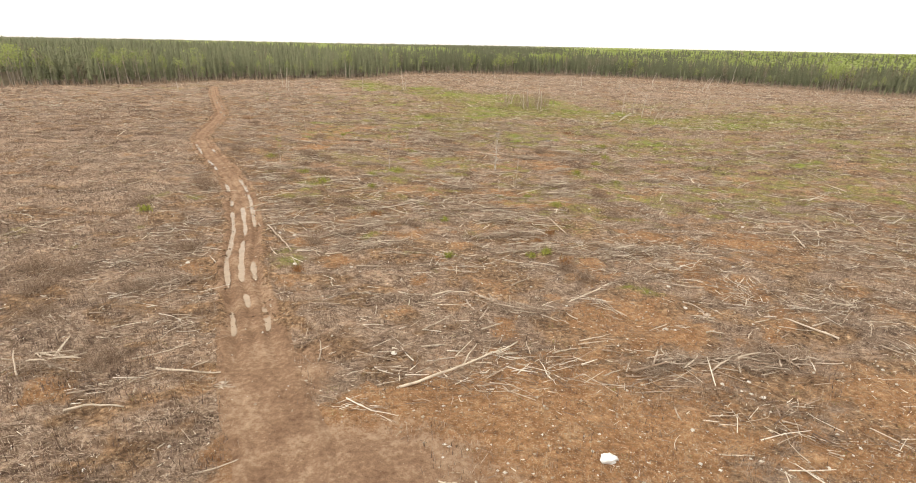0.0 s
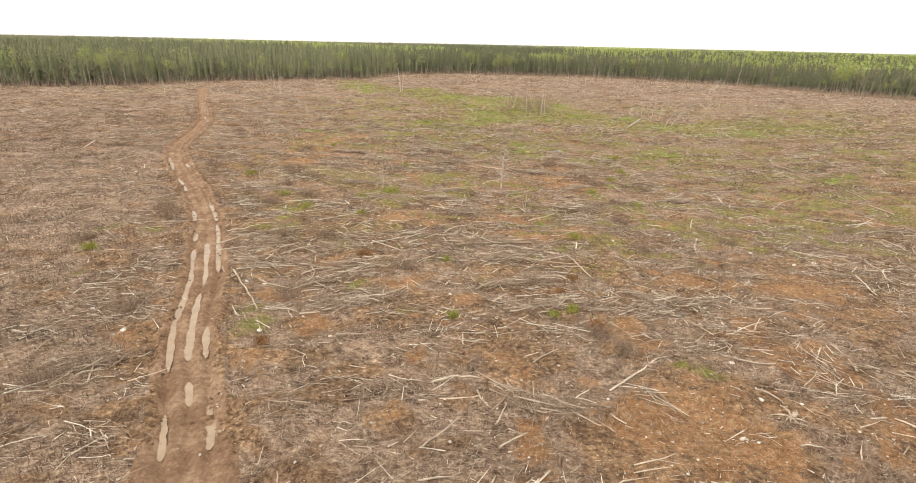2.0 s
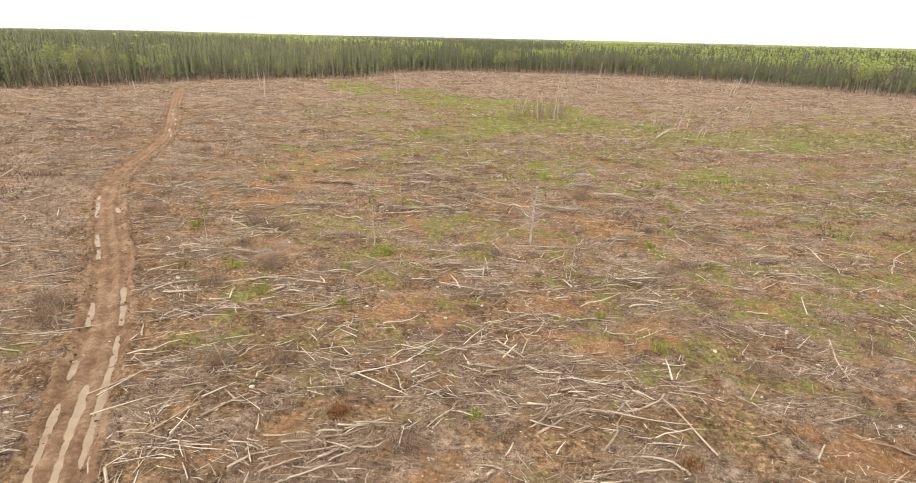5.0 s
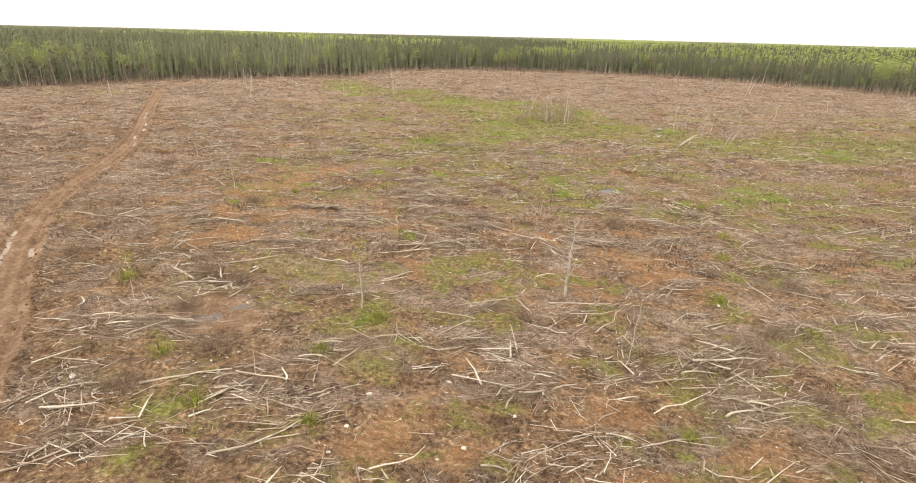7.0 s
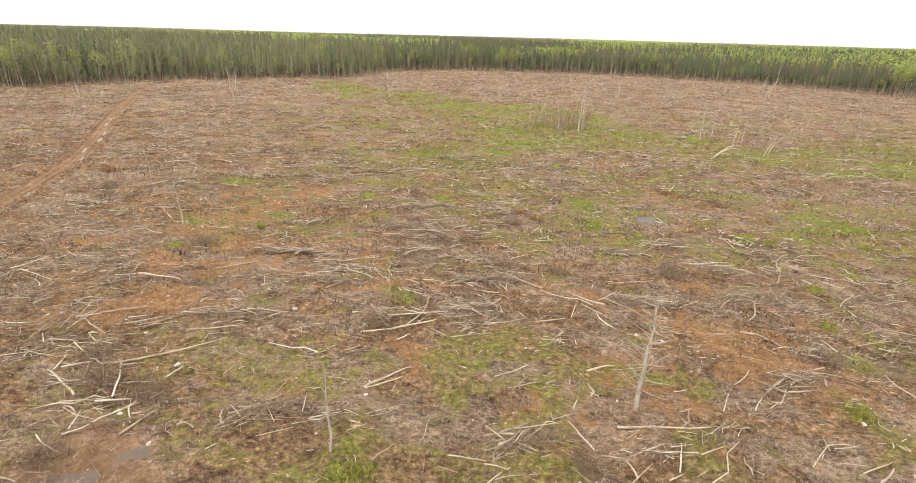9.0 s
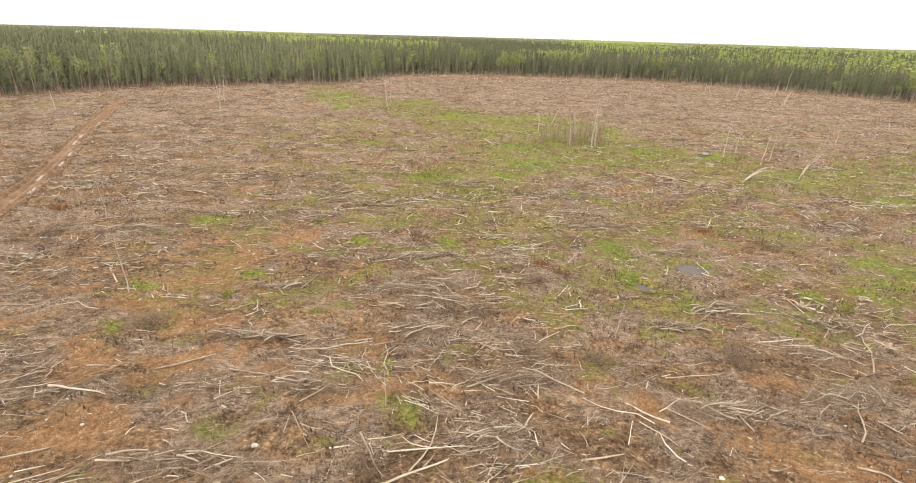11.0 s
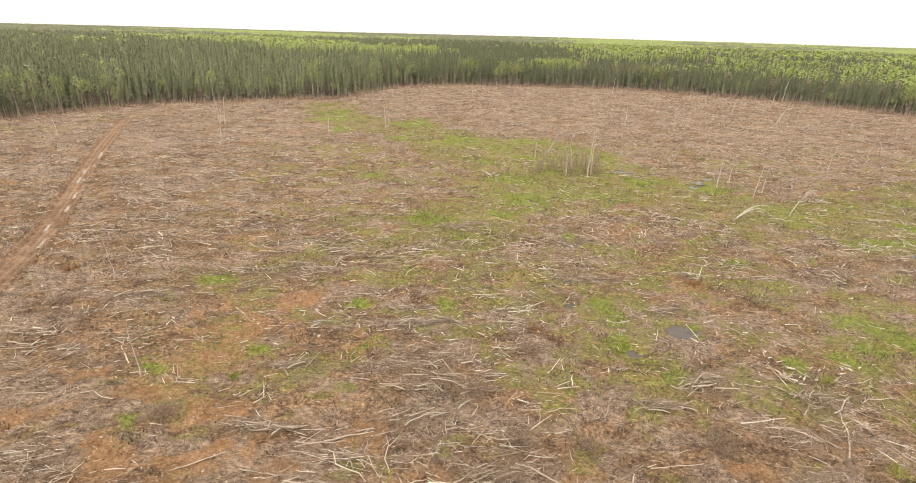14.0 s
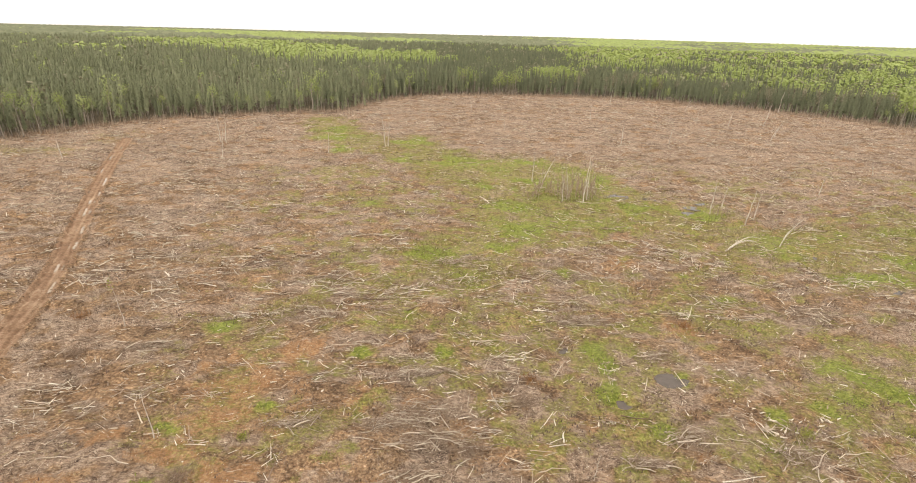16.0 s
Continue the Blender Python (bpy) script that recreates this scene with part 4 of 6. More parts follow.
def plant_edge():
    """The trees of the forest's edge, each a thing of its own."""
    r = np.random.default_rng(5)
    kinds = []
    for h, w, b in ((17.5, 1.8, 0.24), (19, 1.6, 0.32), (15.5, 1.9, 0.18), (18, 1.5, 0.38), (12, 1.7, 0.12), (20, 1.8, 0.28)):
        kinds.append((0, tree_kind("spruce_tree", "tall dark green spruce with a bare lower trunk", "tree", spruce(r, h, w, b, 15, 6), BARK, NEEDLE)))
    for h, w, b in ((17, 2.0, 0.5), (18.5, 2.4, 0.55), (15, 2.2, 0.45), (18.5, 2.1, 0.6)):
        kinds.append((1, tree_kind("aspen_tree", "slender pale-barked aspen with fresh green leaves", "tree", broadleaf(r, h, w, b, 280, 0.30, 8), BIRCH, LEAF)))
    for h, w, b in ((13, 1.6, 0.35), (16, 1.5, 0.45)):
        kinds.append((2, tree_kind("bare_birch", "leafless pale birch with fine twigs", "tree", broadleaf(r, h, w, b, 160, 0.22, 9), BIRCH, BARE)))
    line = EDGE_LINE
    tang = np.gradient(line, axis=0)
    tang /= np.hypot(*tang.T)[:, None]
    out = np.stack([-tang[:, 1], tang[:, 0]], 1)
    used = set()
    s = 20.0
    while s < len(line) - 30:
        i = int(s)
        s += r.uniform(0.9, 2.3)
        off = r.uniform(-0.6, 2.6)
        x, y = line[i] + out[i] * off
        x, y = x + r.normal(0, 0.4), y + r.normal(0, 0.4)
        leafy = float(leafy_share(x, y))
        u = r.uniform()
        pale = 0.07 * float(1 - smooth(x, -70, -30))
        want = 1 if u < 0.08 + pale + 0.6 * leafy else 2 if u < 0.24 + 1.5 * pale + 0.6 * leafy else 0
        pool = [k for k, (kind, _) in enumerate(kinds) if kind == want]
        k = pool[r.integers(len(pool))]
        size = float(tree_size(x, y)) * float(np.clip(r.normal(0.93, 0.13), 0.65, 1.08))
        m = Matrix.Translation((x, y, float(terrain(x, y)))) @ Matrix.Rotation(r.uniform(0, 6.28), 4, "Z") @ Matrix.Diagonal((size * 1.05, size * 1.05, size, 1))
        if k in used:
            copy_thing(kinds[k][1], m)
        else:
            used.add(k)
            kinds[k][1].matrix_basis = m
    # the tall old aspens by the end of the track, and a pair farther along
    for q, (x, y, size) in enumerate(((-151, 262, 1.0), (-149, 268, 1.08), (-153, 258, 1.0), (-148, 275, 0.95), (-158, 254, 1.05), (-155, 262, 1.0), (-160, 260, 1.05), (-145, 283, 0.95), (-141, 290, 0.9), (-66, 338.5, 1.0), (-64, 340, 0.94), (-72, 339, 0.8), (-106, 324, 0.85))):
        m = Matrix.Translation((x, y, float(terrain(x, y)))) @ Matrix.Rotation(q * 1.9, 4, "Z") @ Matrix.Diagonal((size * 1.3, size * 1.3, size, 1))
        copy_thing(kinds[(7, 9, 6)[q % 3]][1], m)
    # tall spruces that stand out over the canopy
    for q, (x, y, size) in enumerate(((203, 446, 1.0), (209, 452, 0.92), (197, 458, 1.04), (214, 440, 0.88), (190, 470, 1.05), (150, 474, 0.98), (141, 480, 0.94), (160, 468, 0.9), (98, 474, 0.95), (60, 478, 0.92), (232, 408, 0.9), (245, 395, 0.88))):
        m = Matrix.Translation((x, y, float(terrain(x, y)))) @ Matrix.Rotation(q * 2.3, 4, "Z") @ Matrix.Diagonal((size * 1.15, size * 1.15, size, 1))
        copy_thing(kinds[(0, 2, 5)[q % 3]][1], m)


plant_woods()
plant_edge()

# ---- logging slash, twigs, stones, grass ----
def prisms(r, x, y, z, length, thick, yaw, tilt, crook, joints=3, sides=3):
    """Crooked, tapered sticks of a few joints each, as one array."""
    n, k = len(x), joints
    u = np.linspace(-0.5, 0.5, k)
    d = np.stack([np.cos(yaw) * np.cos(tilt), np.sin(yaw) * np.cos(tilt), np.sin(tilt)], 1)
    side = np.stack([-np.sin(yaw), np.cos(yaw), 0 * yaw], 1)
    up = np.cross(d, side)
    walk_off = np.cumsum(r.normal(0, 1, (n, k)), 1)
    walk_off -= walk_off.mean(1, keepdims=True)
    rise = np.abs(r.normal(0, 0.4, (n, k)))
    c = (np.stack([x, y, z], 1)[:, None] + d[:, None] * (u[None, :, None] * length[:, None, None])
         + side[:, None] * (walk_off * (crook * length)[:, None])[..., None] + up[:, None] * (rise * (crook * length)[:, None])[..., None])
    rad = thick[:, None] * np.interp(u, [-0.5, 0, 0.5], [0.5, 0.42, 0.20])[None] * r.uniform(0.85, 1.15, (n, k))
    ang = np.arange(sides) * 2 * np.pi / sides + 0.5
    v = c[:, :, None] + rad[:, :, None, None] * (np.cos(ang)[None, None, :, None] * side[:, None, None] + np.sin(ang)[None, None, :, None] * up[:, None, None])
    i = np.arange(k * sides).reshape(k, sides)
    j = np.roll(i, -1, 1)
    f = np.stack([i[:-1], j[:-1], j[1:], i[1:]], -1).reshape(-1, 4)
    faces = f[None] + (np.arange(n) * k * sides)[:, None, None]
    return v.reshape(-1, 3), faces.reshape(-1, 4)


def open_ground(x, y, pad=1.95):
    """Places that slash may lie on: in the clearing, off the track and the pools."""
    ok = in_clearing(x, y) & (near_line(x, y, TRACK_LINE, 5) > pad)
    for cx, cy, rr in POOLS:
        ok &= (x - cx) ** 2 + (y - cy) ** 2 > (0.5 * rr) ** 2
    return ok & (((x + 5.5) / 5.0) ** 2 + ((y - 17.5) / 4.5) ** 2 > 1)


def heaps(x, y):
    """How thick the slash lies, 0 to 1: in patches and loose rows."""
    a = vnoise(x * 0.75, y, 5.5, 71) * 0.45 + vnoise(x * 0.6, y, 2.0, 72) * 0.35 + vnoise(x, y, 14, 73) * 0.2
    return smooth(a, 0.36, 0.74) * (1 - 0.75 * np.clip(soil_at(x, y), 0, 1)) * (1 - 0.35 * smooth(green_at(x, y), 0.5, 0.9)) * (1 - 0.35 * meadow(x, y)) * (1 - 0.72 * brushy(x, y))


def wedge(r, n, y0, y1, spread, extra):
    y = r.uniform(y0, y1, n)
    half = spread * (y + 10) + extra
    return r.uniform(-1, 1, n) * half, y


def lay_sticks(name, label, mat, n, y0, y1, length, thick, lift, power, seed, joints=3):
    r = np.random.default_rng(seed)
    x, y = wedge(r, n, y0, y1, 0.74, 14)
    keep = open_ground(x, y) & (r.uniform(0, 1, n) < (0.08 + 0.92 * heaps(x, y)) ** power * (1 - 0.8 * blobs(x, y, APRON)))
    x, y = x[keep], y[keep]
    n = len(x)
    ln = length[0] + (length[1] - length[0]) * r.uniform(0, 1, n) ** 2.2
    th = thick[0] + (thick[1] - thick[0]) * r.uniform(0, 1, n) ** 2
    yaw = np.where(r.uniform(0, 1, n) < 0.3, r.normal(0.15, 0.55, n), r.uniform(0, 3.14, n))
    tilt = r.normal(0, 0.10, n)
    z = ground_z(x, y) + th * 0.3 + lift * heaps(x, y) * r.uniform(0, 1, n) + np.abs(np.sin(tilt)) * ln * 0.3
    v, f = prisms(r, x, y, z, ln, th, yaw, tilt, np.abs(r.normal(0, 0.048, n)), joints)
    tagged(new(name, mesh_from(name, v, f, [mat])), label, "slash", kind="stuff")


def lay_tufts(name, label, category, mat, n, y0, y1, blades, height, spread, width, where, seed):
    """Tufts of thin upright blades or twigs."""
    r = np.random.default_rng(seed)
    x, y = wedge(r, n, y0, y1, 0.74, 12)
    keep = open_ground(x, y, 2.0) & (r.uniform(0, 1, n) < where(x, y))
    x, y = x[keep], y[keep]
    m = len(x)
    if m == 0:
        return
    z = ground_z(x, y)
    size = r.uniform(0.5, 1.3, (m, 1))
    a, t = r.uniform(0, 6.28, (m, blades)), np.abs(r.normal(0, 0.55, (m, blades)))
    q = r.normal(0, 1, (m, blades, 2)) * spread * size[..., None]
    base = np.stack([x[:, None] + q[..., 0], y[:, None] + q[..., 1], np.broadcast_to(z[:, None] - 0.03, a.shape)], -1)
    h = height * size * r.uniform(0.6, 1.3, (m, blades))
    tip = base + np.stack([np.cos(a) * np.sin(t) * h, np.sin(a) * np.sin(t) * h, np.cos(t) * h + 0.02], -1)
    w = np.stack([-np.sin(a), np.cos(a), 0 * a], -1) * width
    v = np.stack([base - w, base + w, tip], -2).reshape(-1, 3)
    tagged(new(name, mesh_from(name, v, np.arange(len(v)).reshape(-1, 3), [mat])), label, category, kind="stuff")


def lay_clods(n, seed):
    """Lumps of earth thrown up along the track."""
    r = np.random.default_rng(seed)
    i = r.integers(88, int(0.75 * len(TRACK_LINE)), n)
    tang = np.gradient(TRACK_LINE, axis=0)
    tang /= np.hypot(*tang.T)[:, None]
    off = r.choice([-1, 1], n) * np.abs(r.normal(1.75, 0.42, n))
    x, y = TRACK_LINE[i, 0] + tang[i, 1] * off + r.normal(0, 0.1, n), TRACK_LINE[i, 1] - tang[i, 0] * off + r.normal(0, 0.1, n)
    s = 0.03 + 0.12 * r.uniform(0, 1, n) ** 3
    o = np.array([(1, 0, 0), (0, 1, 0), (-1, 0, 0), (0, -1, 0), (0, 0, 0.8), (0, 0, -0.6)])
    top = np.maximum(terrain(x, y), ground_z(x, y)) * smooth(np.abs(off), 1.6, 2.2) + (terrain(x, y) + 0.08) * (1 - smooth(np.abs(off), 1.6, 2.2))
    v = o[None] * s[:, None, None] * r.uniform(0.6, 1.4, (n, 6, 1)) + np.stack([x, y, top + 0.01], 1)[:, None]
    f = np.array([(0, 1, 4), (1, 2, 4), (2, 3, 4), (3, 0, 4), (1, 0, 5), (2, 1, 5), (3, 2, 5), (0, 3, 5)])
    tagged(new("clods", mesh_from("clods", v.reshape(-1, 3), (f[None] + (np.arange(n) * 6)[:, None, None]).reshape(-1, 3), [CLOD])), "brown earth clods along the banks of the track", "clods", kind="stuff")


def lay_stones(n, seed):
    r = np.random.default_rng(seed)
    x, y = wedge(r, n, 12, 150, 0.74, 10)
    keep = open_ground(x, y, 0.4) & (r.uniform(0, 1, n) < 0.12 + 0.88 * soil_at(x, y) ** 1.2)
    x, y = x[keep], y[keep]
    m = len(x)
    s = 0.022 + 0.085 * r.uniform(0, 1, m) ** 4
    o = np.array([(1, 0, 0), (0, 1, 0), (-1, 0, 0), (0, -1, 0), (0, 0, 0.7), (0, 0, -0.6)])
    v = o[None] * s[:, None, None] * r.uniform(0.6, 1.5, (m, 6, 1)) + np.stack([x, y, ground_z(x, y) + 0.3 * s], 1)[:, None]
    f = np.array([(0, 1, 4), (1, 2, 4), (2, 3, 4), (3, 0, 4), (1, 0, 5), (2, 1, 5), (3, 2, 5), (0, 3, 5)])
    faces = f[None] + (np.arange(m) * 6)[:, None, None]
    tagged(new("stones", mesh_from("stones", v.reshape(-1, 3), faces.reshape(-1, 3), [CHIP])), "small pale stones and wood chips on bare soil", "stones", kind="stuff")


def lay_bundles(name, label, mat, n, y0, y1, per, spread, length, thick, seed, joints=4):
    """Branches that lie together in loose bundles and windrows, much as they were dropped."""
    r = np.random.default_rng(seed)
    x, y = wedge(r, n, y0, y1, 0.74, 14)
    keep = open_ground(x, y, 3.0) & (r.uniform(0, 1, n) < (0.04 + 0.96 * heaps(x, y) ** 1.2) * (1 - 0.9 * blobs(x, y, APRON)))
    x, y = x[keep], y[keep]
    m = len(x)
    yaw0 = np.where(r.uniform(0, 1, m) < 0.78, r.normal(0.10, 0.32, m), r.uniform(0, 3.14, m))
    size = r.uniform(0.5, 1.4, m)
    count = (r.integers(per[0], per[1], m) * size).astype(int) + 1
    k = np.repeat(np.arange(m), count)
    q = len(k)
    along, across = r.normal(0, 1, q) * spread[0] * size[k], r.normal(0, 1, q) * spread[1] * size[k]
    c, s = np.cos(yaw0[k]), np.sin(yaw0[k])
    px, py = x[k] + along * c - across * s, y[k] + along * s + across * c
    ok = open_ground(px, py)
    px, py, k, across = px[ok], py[ok], k[ok], across[ok]
    q = len(k)
    ln = (length[0] + (length[1] - length[0]) * r.uniform(0, 1, q) ** 1.8) * size[k]
    th = thick[0] + (thick[1] - thick[0]) * r.uniform(0, 1, q) ** 2
    yaw = yaw0[k] + r.normal(0, 0.5, q)
    tilt = r.normal(0, 0.09, q)
    z = ground_z(px, py) + th * 0.3 + 0.45 * size[k] * np.exp(-(across / spread[1]) ** 2) * r.uniform(0, 1, q) * spread[1]
    v, f = prisms(r, px, py, z, ln, th, yaw, tilt, np.abs(r.normal(0, 0.05, q)), joints)
    tagged(new(name, mesh_from(name, v, f, [mat])), label, "slash", kind="stuff")


def fringe(name, label, mat, n, side, blades, height, width, seed):
    """Thin leafless saplings along the forest's foot."""
    r = np.random.default_rng(seed)
    i = r.integers(30, len(EDGE_LINE) - 30, n)
    x, y = EDGE_LINE[i, 0] + r.normal(0, 2.2, n), EDGE_LINE[i, 1] - np.abs(r.normal(0, 2.6, n))
    keep = r.uniform(0, 1, n) < side(x)
    x, y = x[keep], y[keep]
    m = len(x)
    z = terrain(x, y) - 0.1
    a, t = r.uniform(0, 6.28, (m, blades)), np.abs(r.normal(0, 0.22, (m, blades)))
    h = height * r.uniform(0.35, 1.25, (m, 1)) * r.uniform(0.6, 1.1, (m, blades))
    base = np.stack([x[:, None] + r.normal(0, 0.35, a.shape), y[:, None] + r.normal(0, 0.35, a.shape), np.broadcast_to(z[:, None], a.shape)], -1)
    tip = base + np.stack([np.cos(a) * np.sin(t) * h, np.sin(a) * np.sin(t) * h, np.cos(t) * h], -1)
    w = np.stack([-np.sin(a), np.cos(a), 0 * a], -1) * width
    v = np.stack([base - w, base + w, tip], -2).reshape(-1, 3)
    tagged(new(name, mesh_from(name, v, np.arange(len(v)).reshape(-1, 3), [mat])), label, "brush", kind="stuff")


lay_bundles("slash_bundles", "bundles of bleached branches left by logging", SLASH, 4300, 14, 175, (8, 26), (1.25, 0.42), (0.35, 2.3), (0.03, 0.10), 91, 3)
lay_bundles("bundle_twigs", "tangles of fine mauve-grey twigs in the bundles of slash", TWIG, 4300, 14, 175, (16, 44), (1.5, 0.55), (0.3, 1.3), (0.022, 0.05), 91, 2)
lay_bundles("far_bundles", "pale windrows of branches on the far cutover", SLASH, 4200, 145, 440, (4, 11), (1.7, 0.6), (0.8, 3.6), (0.08, 0.22), 92, 3)
lay_sticks("slash", "weathered grey branches scattered over the cutover", SLASH, 30000, 14, 170, (0.3, 2.2), (0.028, 0.095), 0.25, 1.0, 81, 4)
lay_sticks("stems", "pale barkless stems strewn over the cutover", SLASH, 9000, 55, 300, (1.2, 5.0), (0.09, 0.17), 0.25, 1.3, 79, 5)
lay_sticks("chips", "short splinters and chips of pale wood", SLASH, 27000, 14, 135, (0.08, 0.40), (0.035, 0.08), 0.10, 0.3, 80, 2)
lay_sticks("fine_slash", "fine dry twigs and brush on the ground", TWIG, 20000, 14, 110, (0.3, 1.4), (0.018, 0.045), 0.40, 0.8, 82, 3)
lay_sticks("far_slash", "bleached branches strewn over the far cutover", SLASH, 60000, 150, 445, (0.4, 2.4), (0.07, 0.22), 0.35, 0.7, 83, 2)
lay_sticks("far_chips", "short pale splinters strewn over the far cutover", SLASH, 34000, 120, 400, (0.3, 1.2), (0.11, 0.26), 0.2, 0.6, 98, 2)
lay_tufts("brush", "low tangles of brown leafless twigs", "brush", TWIG, 52000, 14, 165, 9, 0.40, 0.34, 0.014, lambda x, y: 0.10 + 0.80 * brush_at(x, y) * (1 - 0.6 * smooth(y, 90, 165)), 84)
lay_tufts("brown_brush", "dense dark mauve-brown brush beyond the track", "brush", BROWN_TWIG, 46000, 14, 190, 8, 0.42, 0.42, 0.022, lambda x, y: (0.75 * brushy(x, y) + 0.06) * smooth(vnoise(x * 0.7, y, 2.4, 99) * 0.6 + vnoise(x, y, 0.9, 98) * 0.4, 0.3, 0.65), 101)
lay_tufts("far_brush", "leafless mauve-brown brush on the far cutover", "brush", PALE_TWIG, 44000, 140, 440, 6, 0.55, 0.5, 0.05, lambda x, y: (0.06 + 0.6 * heaps(x + 40, y)) * (1 - 0.9 * meadow(x, y)), 85)
# dark tufts added in clumps in place of the shade between hummocks
lay_tufts("dark_brush", "low dark brown brush clumps that stand in for shaded crevices", "brush", BROWN_TWIG, 76000, 95, 440, 7, 0.32, 0.70, 0.07, lambda x, y: smooth(vnoise(x * 0.55, y, 2.2, 95) * 0.6 + vnoise(x * 0.55, y, 6, 96) * 0.4, 0.52, 0.72) * (1 - 0.9 * meadow(x, y)), 94)
lay_tufts("sedge", "tall olive-brown sedge in the wet hollow", "grass", SEDGE, 34000, 150, 340, 6, 0.75, 0.5, 0.05, lambda x, y: meadow(x, y) * (0.15 + 0.85 * smooth(vnoise(x, y, 9, 97), 0.3, 0.6)) * (1 - 0.8 * smooth(blobs(x, y, LUSH), 0.4, 0.8)), 96)
lay_tufts("grass", "tufts of fresh spring grass and moss", "grass", GRASS, 50000, 20, 150, 7, 0.17, 0.17, 0.014, lambda x, y: 0.02 + 0.7 * smooth(green_at(x, y), 0.35, 0.8), 86)
lay_tufts("far_grass", "lush green sedge along the wet hollow", "grass", GRASS, 36000, 110, 320, 5, 0.40, 0.30, 0.06, lambda x, y: 0.7 * smooth(green_at(x, y), 0.5, 0.95), 87)
lay_tufts("dead_grass", "flattened straw-coloured dead grass", "grass", STRAW, 36000, 14, 150, 6, 0.18, 0.18, 0.011, lambda x, y: 0.6 * vnoise(x, y, 4, 88), 88)
fringe("edge_saplings", "thin leafless saplings along the foot of the forest", PALE_TWIG, 5200, lambda x: 0.45 + 0.55 * smooth(x, 10, 110), 4, 3.4, 0.085, 90)
lay_stones(42000, 89)
lay_clods(4500, 93)

# ---- single logs, brush piles, dead trees, shrubs, stones ----
def log_stem(r, length, thick, bow, sides=8):
    """A tapered, slightly crooked stem along x, with cut ends."""
    u = np.linspace(-0.5, 0.5, 9)
    wob = np.cumsum(r.normal(0, 0.012 * length, 9))
    p = np.column_stack([u * length, bow * length * (1 - 4 * u ** 2) + wob - wob.mean(), 0.02 * length * (r.normal(0, 1, 9).cumsum() / 9)])
    rad = thick * (0.5 - 0.22 * (u + 0.5)) * r.uniform(0.9, 1.1, 9)
    return tube(p, rad, sides, True)


def place_log(r, x, y, length, yaw, name="log", label="weathered grey log lying on the ground", mat=None, group="logs on the cutover"):
    thick = float(np.clip(0.07 + 0.011 * length, 0.085, 0.135)) * r.uniform(0.85, 1.25)
    mat = mat or (LOG_PALE if r.uniform() < 0.6 else LOG)
    c, s = math.cos(yaw), math.sin(yaw)
    t = np.linspace(-0.5, 0.5, 7) * length
    z = ground_z(x + t * c, y + t * s)
    slope = float(np.polyfit(t, z, 1)[0])
    lift = float(np.max(z - np.polyval(np.polyfit(t, z, 1), t))) * 0.4
    root = new(name, mesh_from(name, *log_stem(r, length, thick, r.normal(0, 0.03)), [mat], shade=True))
    root.matrix_basis = Matrix.Translation((x, y, float(np.mean(z)) + thick * 0.40 + lift)) @ Matrix.Rotation(yaw, 4, "Z") @ Matrix.Rotation(-math.atan(slope), 4, "Y")
    tagged(root, label, "log", group)
    for _ in range(int(r.integers(0, 3 if length > 2.2 else 1) + (2 if length > 5 else 0))):
        u = r.uniform(-0.1, 0.45) * length
        a, q = r.choice([-1, 1]) * r.uniform(0.4, 0.9), r.uniform(0.3, 0.9) * min(1.6, length * 0.35)
        line = [(u, 0, 0), (u + math.cos(a) * q * 0.5, math.sin(a) * q * 0.5, 0.05), (u + math.cos(a * 1.15) * q, math.sin(a * 1.15) * q, r.uniform(-0.02, 0.22))]
        part("branch", mesh_from("branch", *tube(line, [thick * 0.22, thick * 0.16, thick * 0.07], 5), [mat], shade=True), root)
    return root


LOGS_START = [(0.6, 27.3, 8.2, 38), (1, 28.2, 2.2, 66), (-1, 32.3, 3, 51), (3.5, 36.5, 4, -14), (6.3, 34.6, 2.9, -53), (6.8, 29.1, 2, 32), (10.6, 38.5, 5.6, 44), (12.3, 27.9, 2.6, 18), (15.1, 28, 1.6, 3), (17.6, 29, 3.7, 32), (-1.2, 29.2, 1.6, 2), (-7.9, 28.3, 2, 101), (-34.9, 44.5, 3.6, -16), (-18.8, 23.9, 1.7, 19), (-24, 25.8, 1.2, 69), (-21.8, 25.9, 2, -15), (-16.7, 27.6, 3.1, 26)]
LOGS_START_2 = [(-14, 26.4, 1, 59), (-10, 18.9, 1.9, 29), (-21, 37.1, 3.2, 116), (5.1, 47, 3.9, 22), (9.1, 47.6, 4.3, -5), (13.9, 49.3, 4.2, 52), (-5.7, 48.4, 2.9, 91), (-11.4, 50.4, 4.6, 36), (5.4, 40.4, 2.3, 38), (22.6, 28.5, 1.8, 1), (9.1, 26.9, 1.2, 28), (11.4, 23.1, 0.9, -94), (13.1, 20.4, 1.5, -19)]
